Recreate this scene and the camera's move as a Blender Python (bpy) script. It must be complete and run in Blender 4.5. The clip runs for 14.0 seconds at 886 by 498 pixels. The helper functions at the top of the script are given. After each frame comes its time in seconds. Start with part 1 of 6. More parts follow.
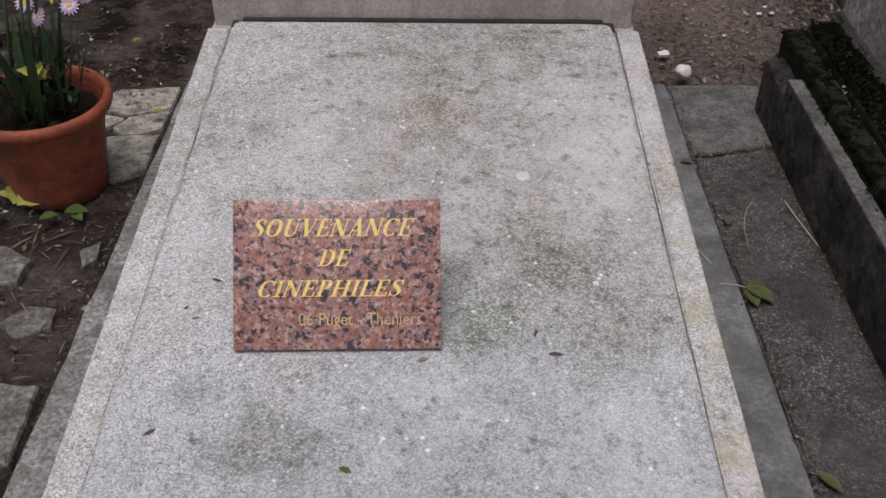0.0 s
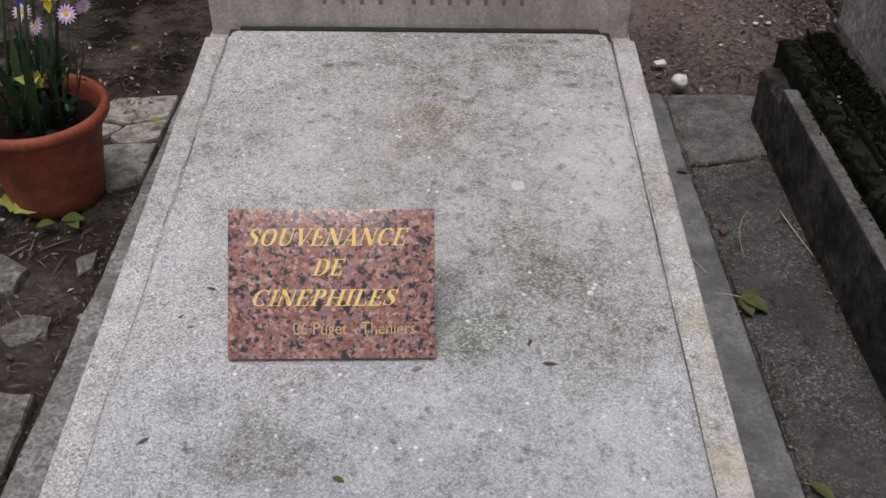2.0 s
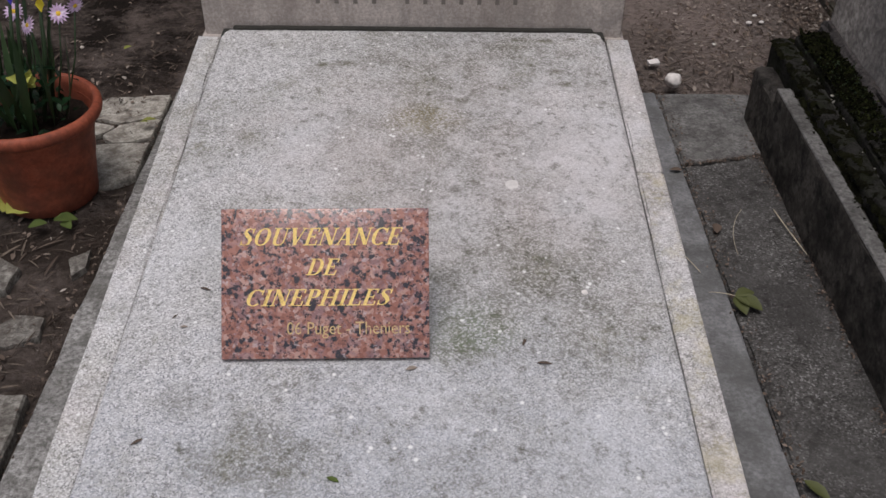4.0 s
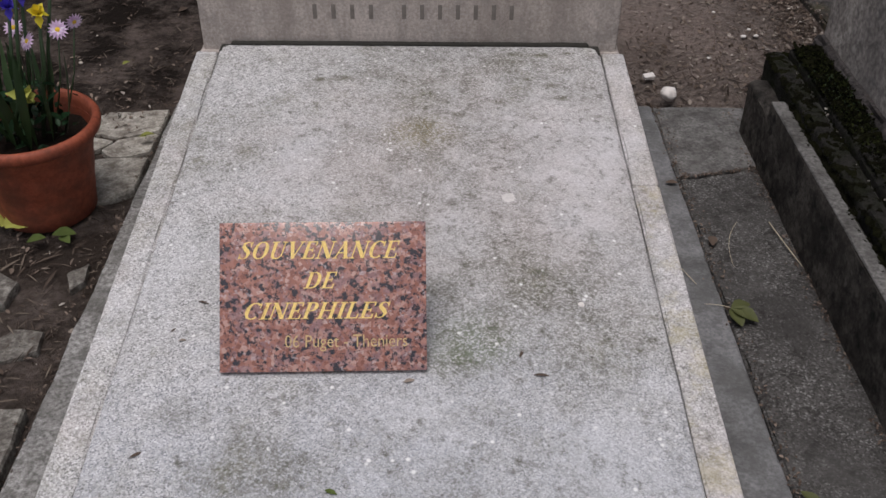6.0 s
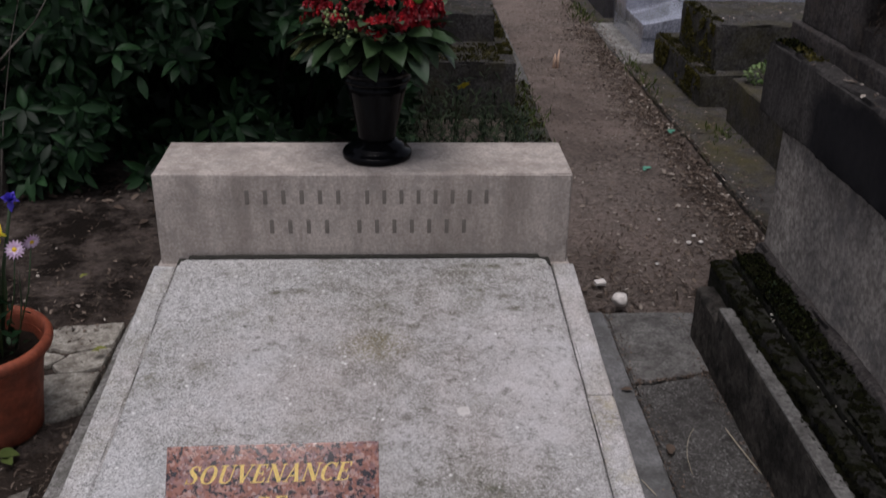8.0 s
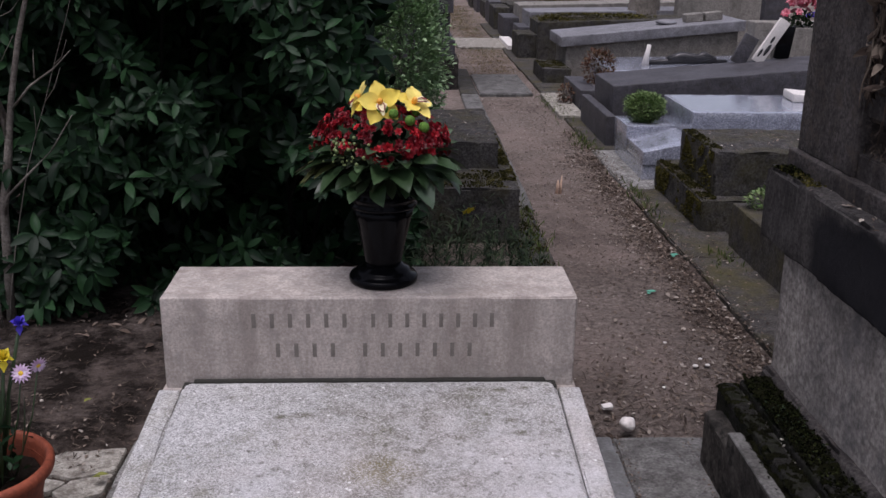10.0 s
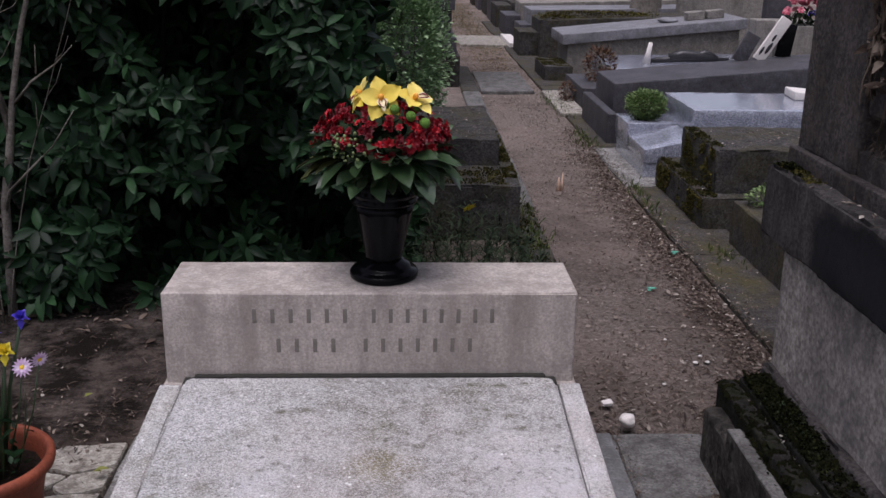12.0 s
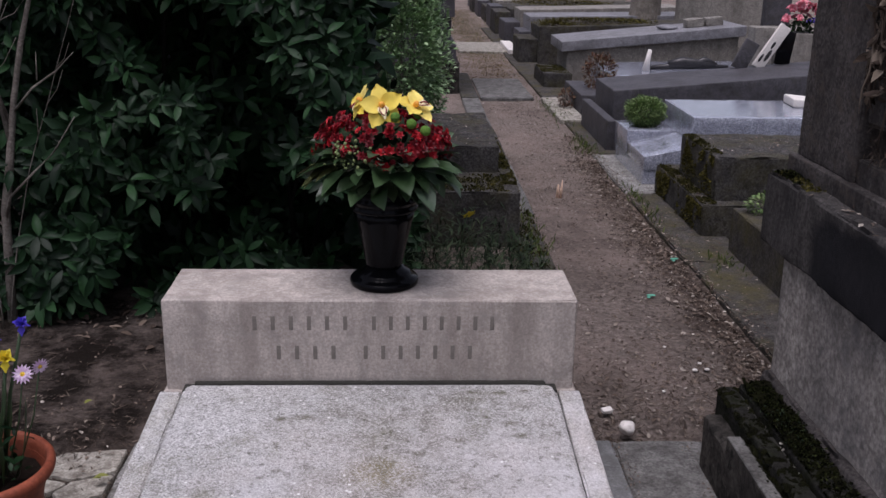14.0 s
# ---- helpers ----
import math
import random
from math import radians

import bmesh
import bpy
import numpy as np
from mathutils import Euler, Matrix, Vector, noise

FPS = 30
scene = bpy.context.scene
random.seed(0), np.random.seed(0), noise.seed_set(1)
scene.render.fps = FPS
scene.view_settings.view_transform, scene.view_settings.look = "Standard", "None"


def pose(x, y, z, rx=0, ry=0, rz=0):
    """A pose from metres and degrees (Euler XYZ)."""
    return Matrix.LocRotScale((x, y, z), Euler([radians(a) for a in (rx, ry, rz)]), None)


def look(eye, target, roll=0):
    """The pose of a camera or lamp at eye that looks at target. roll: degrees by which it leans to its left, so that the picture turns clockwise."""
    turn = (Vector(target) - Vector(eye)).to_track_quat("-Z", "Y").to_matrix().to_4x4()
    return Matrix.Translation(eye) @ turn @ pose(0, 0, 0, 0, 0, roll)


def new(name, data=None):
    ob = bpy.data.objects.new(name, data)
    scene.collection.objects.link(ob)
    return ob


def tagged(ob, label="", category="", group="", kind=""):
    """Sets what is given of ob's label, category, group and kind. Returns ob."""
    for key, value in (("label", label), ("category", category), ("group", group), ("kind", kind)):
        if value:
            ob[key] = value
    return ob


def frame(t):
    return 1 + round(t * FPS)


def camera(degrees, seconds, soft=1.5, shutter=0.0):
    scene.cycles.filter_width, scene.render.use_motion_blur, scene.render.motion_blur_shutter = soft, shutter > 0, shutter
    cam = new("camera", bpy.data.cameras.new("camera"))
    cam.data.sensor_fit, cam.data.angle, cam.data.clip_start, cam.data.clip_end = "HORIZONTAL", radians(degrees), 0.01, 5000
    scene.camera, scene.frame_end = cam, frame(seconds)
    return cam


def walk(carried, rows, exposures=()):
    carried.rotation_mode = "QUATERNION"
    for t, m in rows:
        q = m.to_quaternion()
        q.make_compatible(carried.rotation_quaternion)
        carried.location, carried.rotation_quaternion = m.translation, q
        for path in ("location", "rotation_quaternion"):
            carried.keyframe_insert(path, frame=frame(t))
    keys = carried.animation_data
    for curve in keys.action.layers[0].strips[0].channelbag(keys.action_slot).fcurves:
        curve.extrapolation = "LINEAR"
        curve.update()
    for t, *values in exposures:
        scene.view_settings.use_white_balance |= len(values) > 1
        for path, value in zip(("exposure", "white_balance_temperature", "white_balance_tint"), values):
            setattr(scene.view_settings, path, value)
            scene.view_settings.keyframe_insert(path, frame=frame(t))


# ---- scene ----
cam = camera(49.9, 14.0, shutter=0.25)
PATH = [
    (0, (0.054, -2.126, 1.232), (0.052, -0.561, -0.013), 0.4),
    (0.5, (0.055, -2.12, 1.24), (0.056, -0.555, -0.005), 0.6),
    (1, (0.064, -2.125, 1.235), (0.057, -0.56, -0.01), 0.4),
    (1.5, (0.063, -2.125, 1.237), (0.062, -0.554, -0.001), 0.5),
    (2, (0.064, -2.126, 1.238), (0.061, -0.552, 0.004), 0.5),
    (2.5, (0.066, -2.124, 1.236), (0.064, -0.551, 0.001), 0.5),
    (3, (0.064, -2.124, 1.236), (0.064, -0.551, 0.001), 0.5),
    (5.5, (0.062, -2.124, 1.238), (0.087, -0.546, 0.009), 1.0),
    (6, (0.064, -2.132, 1.241), (0.079, -0.541, 0.029), 0.6),
    (6.5, (0.066, -2.127, 1.244), (0.081, -0.529, 0.041), 0.4),
    (7, (0.071, -2.122, 1.251), (0.101, -0.482, 0.107), 0.5),
    (7.5, (0.075, -2.116, 1.269), (0.152, -0.402, 0.241), 1.2),
    (8, (0.08, -2.118, 1.278), (0.174, -0.318, 0.412), 1.0),
    (8.5, (0.078, -2.128, 1.284), (0.16, -0.249, 0.603), 0.7),
    (8.7, (0.075, -2.131, 1.287), (0.154, -0.236, 0.652), 0.6),
    (11, (0.08, -2.133, 1.278), (0.169, -0.235, 0.654), 0.9),
    (11.5, (0.079, -2.137, 1.281), (0.166, -0.24, 0.652), 1.0),
    (12, (0.079, -2.137, 1.278), (0.161, -0.241, 0.649), 0.9),
    (12.5, (0.079, -2.138, 1.279), (0.166, -0.241, 0.65), 1.0),
    (13, (0.081, -2.136, 1.281), (0.17, -0.24, 0.65), 1.1),
    (13.5, (0.077, -2.137, 1.284), (0.165, -0.241, 0.654), 1.2),
    (14, (0.076, -2.139, 1.282), (0.16, -0.239, 0.665), 1.0),
]
walk(cam, [(t, look(eye, target, roll)) for t, eye, target, roll in PATH], [(0, 0.35, 6420, 15), (6.5, 0.35, 6420, 15), (7.0, 0.33, 6420, 15), (7.5, 0.05, 6420, 16), (8.0, 0.05, 6350, 17), (8.7, 0.30, 6200, 19), (11, 0.48, 6130, 22), (14, 0.48, 6130, 22)])

# ---- light ----
world = bpy.data.worlds.new("sky")
scene.world = world
world.use_nodes = True
wn = world.node_tree
sky = wn.nodes.new("ShaderNodeTexSky")
sky.sky_type, sky.sun_disc = "NISHITA", False
sky.sun_elevation, sky.sun_rotation = radians(70), radians(200)
sky.dust_density, sky.air_density, sky.ozone_density = 3.0, 1.0, 1.0
grey = wn.nodes.new("ShaderNodeHueSaturation")
grey.inputs["Saturation"].default_value = 0.42
wn.links.new(sky.outputs[0], grey.inputs["Color"])
wn.links.new(grey.outputs[0], wn.nodes["Background"].inputs[0])
wn.nodes["Background"].inputs[1].default_value = 0.075
sun = new("sun", bpy.data.lights.new("sun", "SUN"))
sun.data.energy, sun.data.angle, sun.data.color = 1.5, radians(40), (1.0, 0.97, 0.94)
sun.matrix_world = look((0, 0, 10), (10 * 0.10, 10 * 0.16, 0))

# ---- materials ----


def nodes_of(name, rough=0.85, metal=0.0, spec=0.5):
    m = bpy.data.materials.new(name)
    m.use_nodes = True
    nt = m.node_tree
    b = nt.nodes["Principled BSDF"]
    b.inputs["Roughness"].default_value = rough
    b.inputs["Metallic"].default_value = metal
    b.inputs["Specular IOR Level"].default_value = spec
    return m, nt, b


def where(nt, scale=(1, 1, 1)):
    g = nt.nodes.new("ShaderNodeNewGeometry")
    mp = nt.nodes.new("ShaderNodeMapping")
    mp.inputs["Scale"].default_value = scale
    nt.links.new(g.outputs["Position"], mp.inputs["Vector"])
    return mp.outputs[0]


def noise_out(nt, scale, detail=4, rough=0.6, vec=None):
    n = nt.nodes.new("ShaderNodeTexNoise")
    n.inputs["Scale"].default_value, n.inputs["Detail"].default_value, n.inputs["Roughness"].default_value = scale, detail, rough
    nt.links.new(vec if vec else where(nt), n.inputs["Vector"])
    return n.outputs["Fac"]


def cells_out(nt, scale, vec=None):
    n = nt.nodes.new("ShaderNodeTexVoronoi")
    n.inputs["Scale"].default_value = scale
    nt.links.new(vec if vec else where(nt), n.inputs["Vector"])
    return n


def grains(nt, scale):
    """One random value for each crystal."""
    s = nt.nodes.new("ShaderNodeSeparateColor")
    nt.links.new(cells_out(nt, scale).outputs["Color"], s.inputs[0])
    return s.outputs[0]


def ramp(nt, fac, stops):
    r = nt.nodes.new("ShaderNodeValToRGB")
    els = r.color_ramp.elements
    while len(els) < len(stops):
        els.new(0.5)
    for e, (p, c) in zip(els, stops):
        e.position = p
        e.color = (*c, 1) if len(c) == 3 else c
    nt.links.new(fac, r.inputs[0])
    return r.outputs[0]


def step(nt, fac, a, b):
    n = nt.nodes.new("ShaderNodeMapRange")
    n.inputs["From Min"].default_value, n.inputs["From Max"].default_value = a, b
    nt.links.new(fac, n.inputs["Value"])
    return n.outputs["Result"]


def mult(nt, a, b):
    n = nt.nodes.new("ShaderNodeMath")
    n.operation = "MULTIPLY"
    for i, v in enumerate((a, b)):
        if isinstance(v, (int, float)):
            n.inputs[i].default_value = v
        else:
            nt.links.new(v, n.inputs[i])
    return n.outputs[0]


def mix(nt, fac, a, b):
    n = nt.nodes.new("ShaderNodeMix")
    n.data_type = "RGBA"
    for sock, v in ((n.inputs["Factor"], fac), (n.inputs[6], a), (n.inputs[7], b)):
        if isinstance(v, (int, float)):
            sock.default_value = v
        elif isinstance(v, tuple):
            sock.default_value = (*v, 1)
        else:
            nt.links.new(v, sock)
    return n.outputs[2]


def bump(nt, b, height, strength, dist=0.01):
    n = nt.nodes.new("ShaderNodeBump")
    n.inputs["Strength"].default_value, n.inputs["Distance"].default_value = strength, dist
    nt.links.new(height, n.inputs["Height"])
    nt.links.new(n.outputs[0], b.inputs["Normal"])


def stone(name, lo, hi, stain, amount=0.5, grain=220, blot=5, rough=0.88, relief=0.4, streak=False, stain2=None, spec=0.25, mottle=0.5):
    """Weathered stone: fine grain, broad patches, stains; streak: stains run down."""
    m, nt, b = nodes_of(name, rough, 0.0, spec)
    c = ramp(nt, noise_out(nt, grain, 3, 0.7), ((0.36, lo), (0.64, hi)))
    c = mix(nt, mult(nt, step(nt, noise_out(nt, grain * 0.13, 4, 0.7), 0.47, 0.66), 0.45), c, tuple(v * 0.6 for v in lo))
    c = mix(nt, mult(nt, step(nt, noise_out(nt, blot * 5, 8, 0.75), 0.48, 0.64), mottle), c, tuple(v * 0.55 for v in lo))
    c = mix(nt, mult(nt, step(nt, grains(nt, grain * 1.2), 0.72, 1.0), 0.25), c, tuple(min(0.8, v * 1.35) for v in hi))
    v = where(nt, (1, 1, 0.16)) if streak else None
    c = mix(nt, mult(nt, step(nt, noise_out(nt, blot, 8, 0.72, v), 0.44, 0.64), amount), c, stain)
    if stain2:
        c = mix(nt, mult(nt, step(nt, noise_out(nt, blot * 2.3, 7, 0.75), 0.51, 0.62), amount), c, stain2)
    nt.links.new(c, b.inputs["Base Color"])
    bump(nt, b, noise_out(nt, grain * 0.5, 7, 0.8), relief, 0.005)
    return m


def plain(name, colour, rough=0.6, spread=0.15, scale=60, metal=0.0, spec=0.5, relief=0.1):
    m, nt, b = nodes_of(name, rough, metal, spec)
    c = ramp(nt, noise_out(nt, scale, 4), ((0.3, tuple(v * (1 - spread) for v in colour)), (0.7, tuple(min(1, v * (1 + spread)) for v in colour))))
    c = mix(nt, mult(nt, step(nt, noise_out(nt, scale * 0.12, 4), 0.45, 0.75), spread), c, tuple(v * 0.6 for v in colour))
    nt.links.new(c, b.inputs["Base Color"])
    bump(nt, b, noise_out(nt, scale * 3, 3), relief, 0.003)
    return m


def leafy(name, a, b_, c_, rough=0.45, spec=0.4, per="island"):
    """Leaves or petals: each one its own shade."""
    m, nt, b = nodes_of(name, rough, 0.0, spec)
    if per == "island":
        r = nt.nodes.new("ShaderNodeNewGeometry").outputs["Random Per Island"]
    else:
        r = nt.nodes.new("ShaderNodeObjectInfo").outputs["Random"]
    c = ramp(nt, r, ((0.0, a), (0.6, b_), (1.0, c_)))
    c = mix(nt, mult(nt, step(nt, noise_out(nt, 45, 4), 0.4, 0.8), 0.4), c, tuple(v * 0.55 for v in a))
    nt.links.new(c, b.inputs["Base Color"])
    bump(nt, b, noise_out(nt, 120, 2), 0.15, 0.002)
    return m


def spot(nt, x, y, rx, ry):
    """1 in the middle of an oval patch of the plan, 0 outside it, with a frayed outline."""
    g = nt.nodes.new("ShaderNodeNewGeometry")
    fray = nt.nodes.new("ShaderNodeTexNoise")
    fray.inputs["Scale"].default_value, fray.inputs["Detail"].default_value, fray.inputs["Roughness"].default_value = max(9, 0.8 / rx), 8, 0.75
    nt.links.new(g.outputs["Position"], fray.inputs["Vector"])
    sway = nt.nodes.new("ShaderNodeVectorMath")
    sway.operation = "MULTIPLY_ADD"
    sway.inputs[1].default_value = (rx * 1.6, ry * 1.6, 0)
    nt.links.new(fray.outputs["Color"], sway.inputs[0])
    nt.links.new(g.outputs["Position"], sway.inputs[2])
    mp = nt.nodes.new("ShaderNodeMapping")
    mp.inputs["Location"].default_value = (-(x + rx * 0.8) / rx, -(y + ry * 0.8) / ry, 0)
    mp.inputs["Scale"].default_value = (1 / rx, 1 / ry, 0)
    nt.links.new(sway.outputs[0], mp.inputs["Vector"])
    far = nt.nodes.new("ShaderNodeVectorMath")
    far.operation = "LENGTH"
    nt.links.new(mp.outputs[0], far.inputs[0])
    return step(nt, far.outputs["Value"], 1.15, 0.35)


def grey_granite(name, base=1.0, dirt=1.0, lichen=0.45, moss=(0.17, 0.165, 0.09), spots=0.0, stained=False):
    """Light grey bush-hammered granite: dark, grey and white grains, dirt that settles between the grains, greenish blotches, pale scoured patches."""
    m, nt, b = nodes_of(name, 0.9, 0.0, 0.3)
    tone = lambda *c: tuple(min(0.85, v * base) for v in c)
    c = ramp(nt, grains(nt, 420), ((0.0, tone(0.17, 0.17, 0.172)), (0.22, tone(0.36, 0.356, 0.35)), (0.62, tone(0.50, 0.492, 0.485)), (1.0, tone(0.72, 0.715, 0.71))))
    blush = step(nt, noise_out(nt, 1.9, 4, 0.6), 0.43, 0.60)
    if stained:
        blush = spot(nt, 0.20, -0.50, 0.55, 0.42)
        c = mix(nt, mult(nt, spot(nt, 0.05, -1.45, 0.80, 0.50), 0.40), c, tone(0.40, 0.44, 0.52))
    c = mix(nt, mult(nt, blush, 0.45), c, tone(0.55, 0.478, 0.455))
    pale = noise_out(nt, 2.6, 7, 0.62, where(nt, (1.3, 0.8, 1)))
    c = mix(nt, mult(nt, step(nt, pale, 0.48, 0.66), 0.42), c, tone(0.635, 0.645, 0.67))
    specks = step(nt, grains(nt, 300), 0.20, 0.70)
    grime = step(nt, noise_out(nt, 3.4, 14, 0.84), 0.44, 0.62)
    level = 0.8
    if stained:
        n = nt.nodes.new("ShaderNodeMath")
        n.operation, n.use_clamp = "ADD", True
        nt.links.new(mult(nt, grime, 0.50), n.inputs[0])
        last = n
        for x, y, rx, ry, k in ((0.12, -0.13, 0.42, 0.15, 0.68), (0.06, -0.46, 0.26, 0.28, 0.54), (0.24, -0.86, 0.26, 0.24, 0.62), (0.15, -1.42, 0.40, 0.28, 0.5), (-0.20, -1.22, 0.10, 0.09, 0.6), (-0.33, -1.12, 0.05, 0.04, 0.5)):
            nt.links.new(mult(nt, spot(nt, x, y, rx, ry), k), last.inputs[1])
            n = nt.nodes.new("ShaderNodeMath")
            n.operation, n.use_clamp = "ADD", True
            n.inputs[1].default_value = 0.0
            nt.links.new(last.outputs[0], n.inputs[0])
            last = n
        grime = mult(nt, last.outputs[0], step(nt, noise_out(nt, 16, 8, 0.8), 0.30, 0.58))
    c = mix(nt, mult(nt, mult(nt, grime, specks), 0.80 * dirt), c, (0.085, 0.083, 0.062))
    c = mix(nt, mult(nt, grime, 0.34 * dirt), c, (0.175, 0.168, 0.132))
    c = mix(nt, mult(nt, mult(nt, grime, step(nt, grains(nt, 190), 0.74, 0.90)), 0.45 * dirt), c, (0.075, 0.072, 0.052))
    blots = step(nt, noise_out(nt, 42, 8, 0.8), 0.53, 0.66)
    c = mix(nt, mult(nt, mult(nt, blots, step(nt, noise_out(nt, 4.0, 4), 0.36, 0.52)), level * dirt), c, (0.080, 0.078, 0.054))
    patch = step(nt, noise_out(nt, 7.0, 9, 0.75), 0.53, 0.68)
    c = mix(nt, mult(nt, mult(nt, patch, step(nt, noise_out(nt, 80, 3, 0.7), 0.38, 0.60)), lichen), c, moss)
    if stained:
        # algae beside the plaque and dark moss dots along the headstone
        c = mix(nt, mult(nt, mult(nt, spot(nt, 0.12, -0.965, 0.09, 0.07), specks), 0.7), c, (0.13, 0.16, 0.10))
        c = mix(nt, mult(nt, mult(nt, spot(nt, 0.03, -0.37, 0.09, 0.06), specks), 0.6), c, (0.19, 0.16, 0.07))
        for x, y, r in ((0.345, -0.235, 0.022), (0.325, -0.185, 0.018), (-0.20, -0.165, 0.018), (-0.15, -0.160, 0.024), (0.375, -0.045, 0.014), (0.31, -0.055, 0.022), (0.25, -0.05, 0.018), (0.27, -0.16, 0.014), (-0.19, -0.36, 0.012), (0.40, -0.98, 0.012), (0.11, -0.30, 0.014), (0.20, -0.25, 0.016)):
            c = mix(nt, mult(nt, mult(nt, spot(nt, x, y, r * 1.2, r * 0.6), step(nt, grains(nt, 240), 0.0, 0.5)), 0.75), c, (0.085, 0.082, 0.045))
    pits = step(nt, cells_out(nt, 70).outputs["Distance"], 0.24, 0.12)
    c = mix(nt, mult(nt, mult(nt, pits, step(nt, noise_out(nt, 14, 4), 0.50, 0.62)), 0.6 * dirt), c, (0.06, 0.06, 0.05))
    dots = step(nt, cells_out(nt, 15).outputs["Distance"], 0.26, 0.08)
    few = step(nt, noise_out(nt, 9, 2), 0.57, 0.63)
    c = mix(nt, mult(nt, mult(nt, dots, few), 0.5), c, (0.07, 0.068, 0.045))
    fleck = step(nt, cells_out(nt, 44).outputs["Distance"], 0.20, 0.10)
    pick = step(nt, noise_out(nt, 23, 2), 0.53, 0.60)
    c = mix(nt, mult(nt, mult(nt, fleck, pick), 0.85), c, (0.80, 0.80, 0.78))
    if spots:
        c = mix(nt, mult(nt, step(nt, noise_out(nt, 9, 8, 0.75), 0.50, 0.60), spots), c, (0.42, 0.37, 0.19))
    nt.links.new(c, b.inputs["Base Color"])
    bump(nt, b, noise_out(nt, 420, 3, 0.75), 0.7, 0.002)
    return m


def red_granite():
    """Polished pink-red granite: salmon feldspar, mauve-grey quartz and clustered black mica."""
    m, nt, b = nodes_of("polished_red_granite", 0.16, 0, 0.9)
    c = ramp(nt, grains(nt, 150), ((0.0, (0.21, 0.078, 0.052)), (0.45, (0.31, 0.130, 0.092)), (0.8, (0.40, 0.205, 0.160)), (1.0, (0.50, 0.33, 0.28))))
    c = mix(nt, mult(nt, step(nt, noise_out(nt, 60, 4, 0.6), 0.50, 0.60), 0.65), c, (0.22, 0.135, 0.145))
    c = mix(nt, step(nt, noise_out(nt, 82, 5, 0.66), 0.535, 0.575), c, (0.024, 0.019, 0.024))
    c = mix(nt, mult(nt, step(nt, noise_out(nt, 170, 4, 0.66), 0.575, 0.61), 0.8), c, (0.030, 0.022, 0.026))
    c = mix(nt, mult(nt, step(nt, noise_out(nt, 100, 3, 0.6, where(nt, (1, 1, 1.4))), 0.62, 0.66), 0.6), c, (0.48, 0.40, 0.40))
    nt.links.new(c, b.inputs["Base Color"])
    return m


def pebbled(name):
    """Old washed-out cement: pale and dark grit in a dark matrix, earth and stains over it."""
    m, nt, b = nodes_of(name, 0.92, 0.0, 0.2)
    c = ramp(nt, grains(nt, 290), ((0.0, (0.048, 0.045, 0.042)), (0.5, (0.096, 0.092, 0.086)), (0.85, (0.130, 0.125, 0.118)), (1.0, (0.27, 0.265, 0.255))))
    c = mix(nt, mult(nt, step(nt, noise_out(nt, 5, 8, 0.75), 0.44, 0.60), 0.75), c, (0.050, 0.047, 0.044))
    c = mix(nt, mult(nt, step(nt, noise_out(nt, 22, 8, 0.78), 0.52, 0.62), 0.8), c, (0.026, 0.023, 0.021))
    c = mix(nt, mult(nt, step(nt, noise_out(nt, 2.3, 6), 0.52, 0.66), 0.5), c, (0.15, 0.146, 0.138))
    nt.links.new(c, b.inputs["Base Color"])
    bump(nt, b, noise_out(nt, 150, 6, 0.8), 0.9, 0.006)
    return m


def sooty(name):
    """Grey-brown stone with rain streaks, blackened by a broad crust of soot on the sheltered stretch of its side."""
    m, nt, b = nodes_of(name, 0.9, 0.0, 0.12)
    c = ramp(nt, noise_out(nt, 100, 4, 0.7), ((0.36, (0.044, 0.041, 0.039)), (0.64, (0.106, 0.098, 0.094))))
    c = mix(nt, mult(nt, step(nt, noise_out(nt, 14, 8, 0.75, where(nt, (1, 1, 0.14))), 0.42, 0.62), 0.7), c, (0.020, 0.019, 0.020))
    c = mix(nt, mult(nt, step(nt, noise_out(nt, 30, 8, 0.78), 0.55, 0.65), 0.5), c, (0.105, 0.098, 0.092))
    s = nt.nodes.new("ShaderNodeSeparateXYZ")
    sway = nt.nodes.new("ShaderNodeVectorMath")
    sway.operation = "MULTIPLY_ADD"
    fray = nt.nodes.new("ShaderNodeTexNoise")
    fray.inputs["Scale"].default_value, fray.inputs["Detail"].default_value = 6, 8
    nt.links.new(where(nt), fray.inputs["Vector"])
    sway.inputs[1].default_value = (0, 0.30, 0.10)
    nt.links.new(fray.outputs["Color"], sway.inputs[0])
    nt.links.new(where(nt), sway.inputs[2])
    nt.links.new(sway.outputs[0], s.inputs[0])
    crust = mult(nt, step(nt, s.outputs[1], 0.09, 0.03), step(nt, s.outputs[2], 0.782, 0.755))
    c = mix(nt, mult(nt, crust, 0.9), c, mix(nt, noise_out(nt, 60, 5, 0.7), (0.008, 0.008, 0.010), (0.018, 0.018, 0.022)))
    nt.links.new(c, b.inputs["Base Color"])
    bump(nt, b, noise_out(nt, 60, 8, 0.8), 0.9, 0.006)
    return m


def gilding(name, bright, worn, wear):
    """Gold leaf in cut letters, rubbed off in places."""
    m, nt, b = nodes_of(name, 0.42, 0.15)
    c = ramp(nt, noise_out(nt, 260, 3), ((0.3, tuple(v * 0.8 for v in bright)), (0.6, bright), (0.75, tuple(min(0.95, v * 1.1 + 0.08) for v in bright))))
    c = mix(nt, mult(nt, step(nt, noise_out(nt, 70, 5, 0.7), wear, wear + 0.10), 0.8), c, worn)
    nt.links.new(c, b.inputs["Base Color"])
    return m


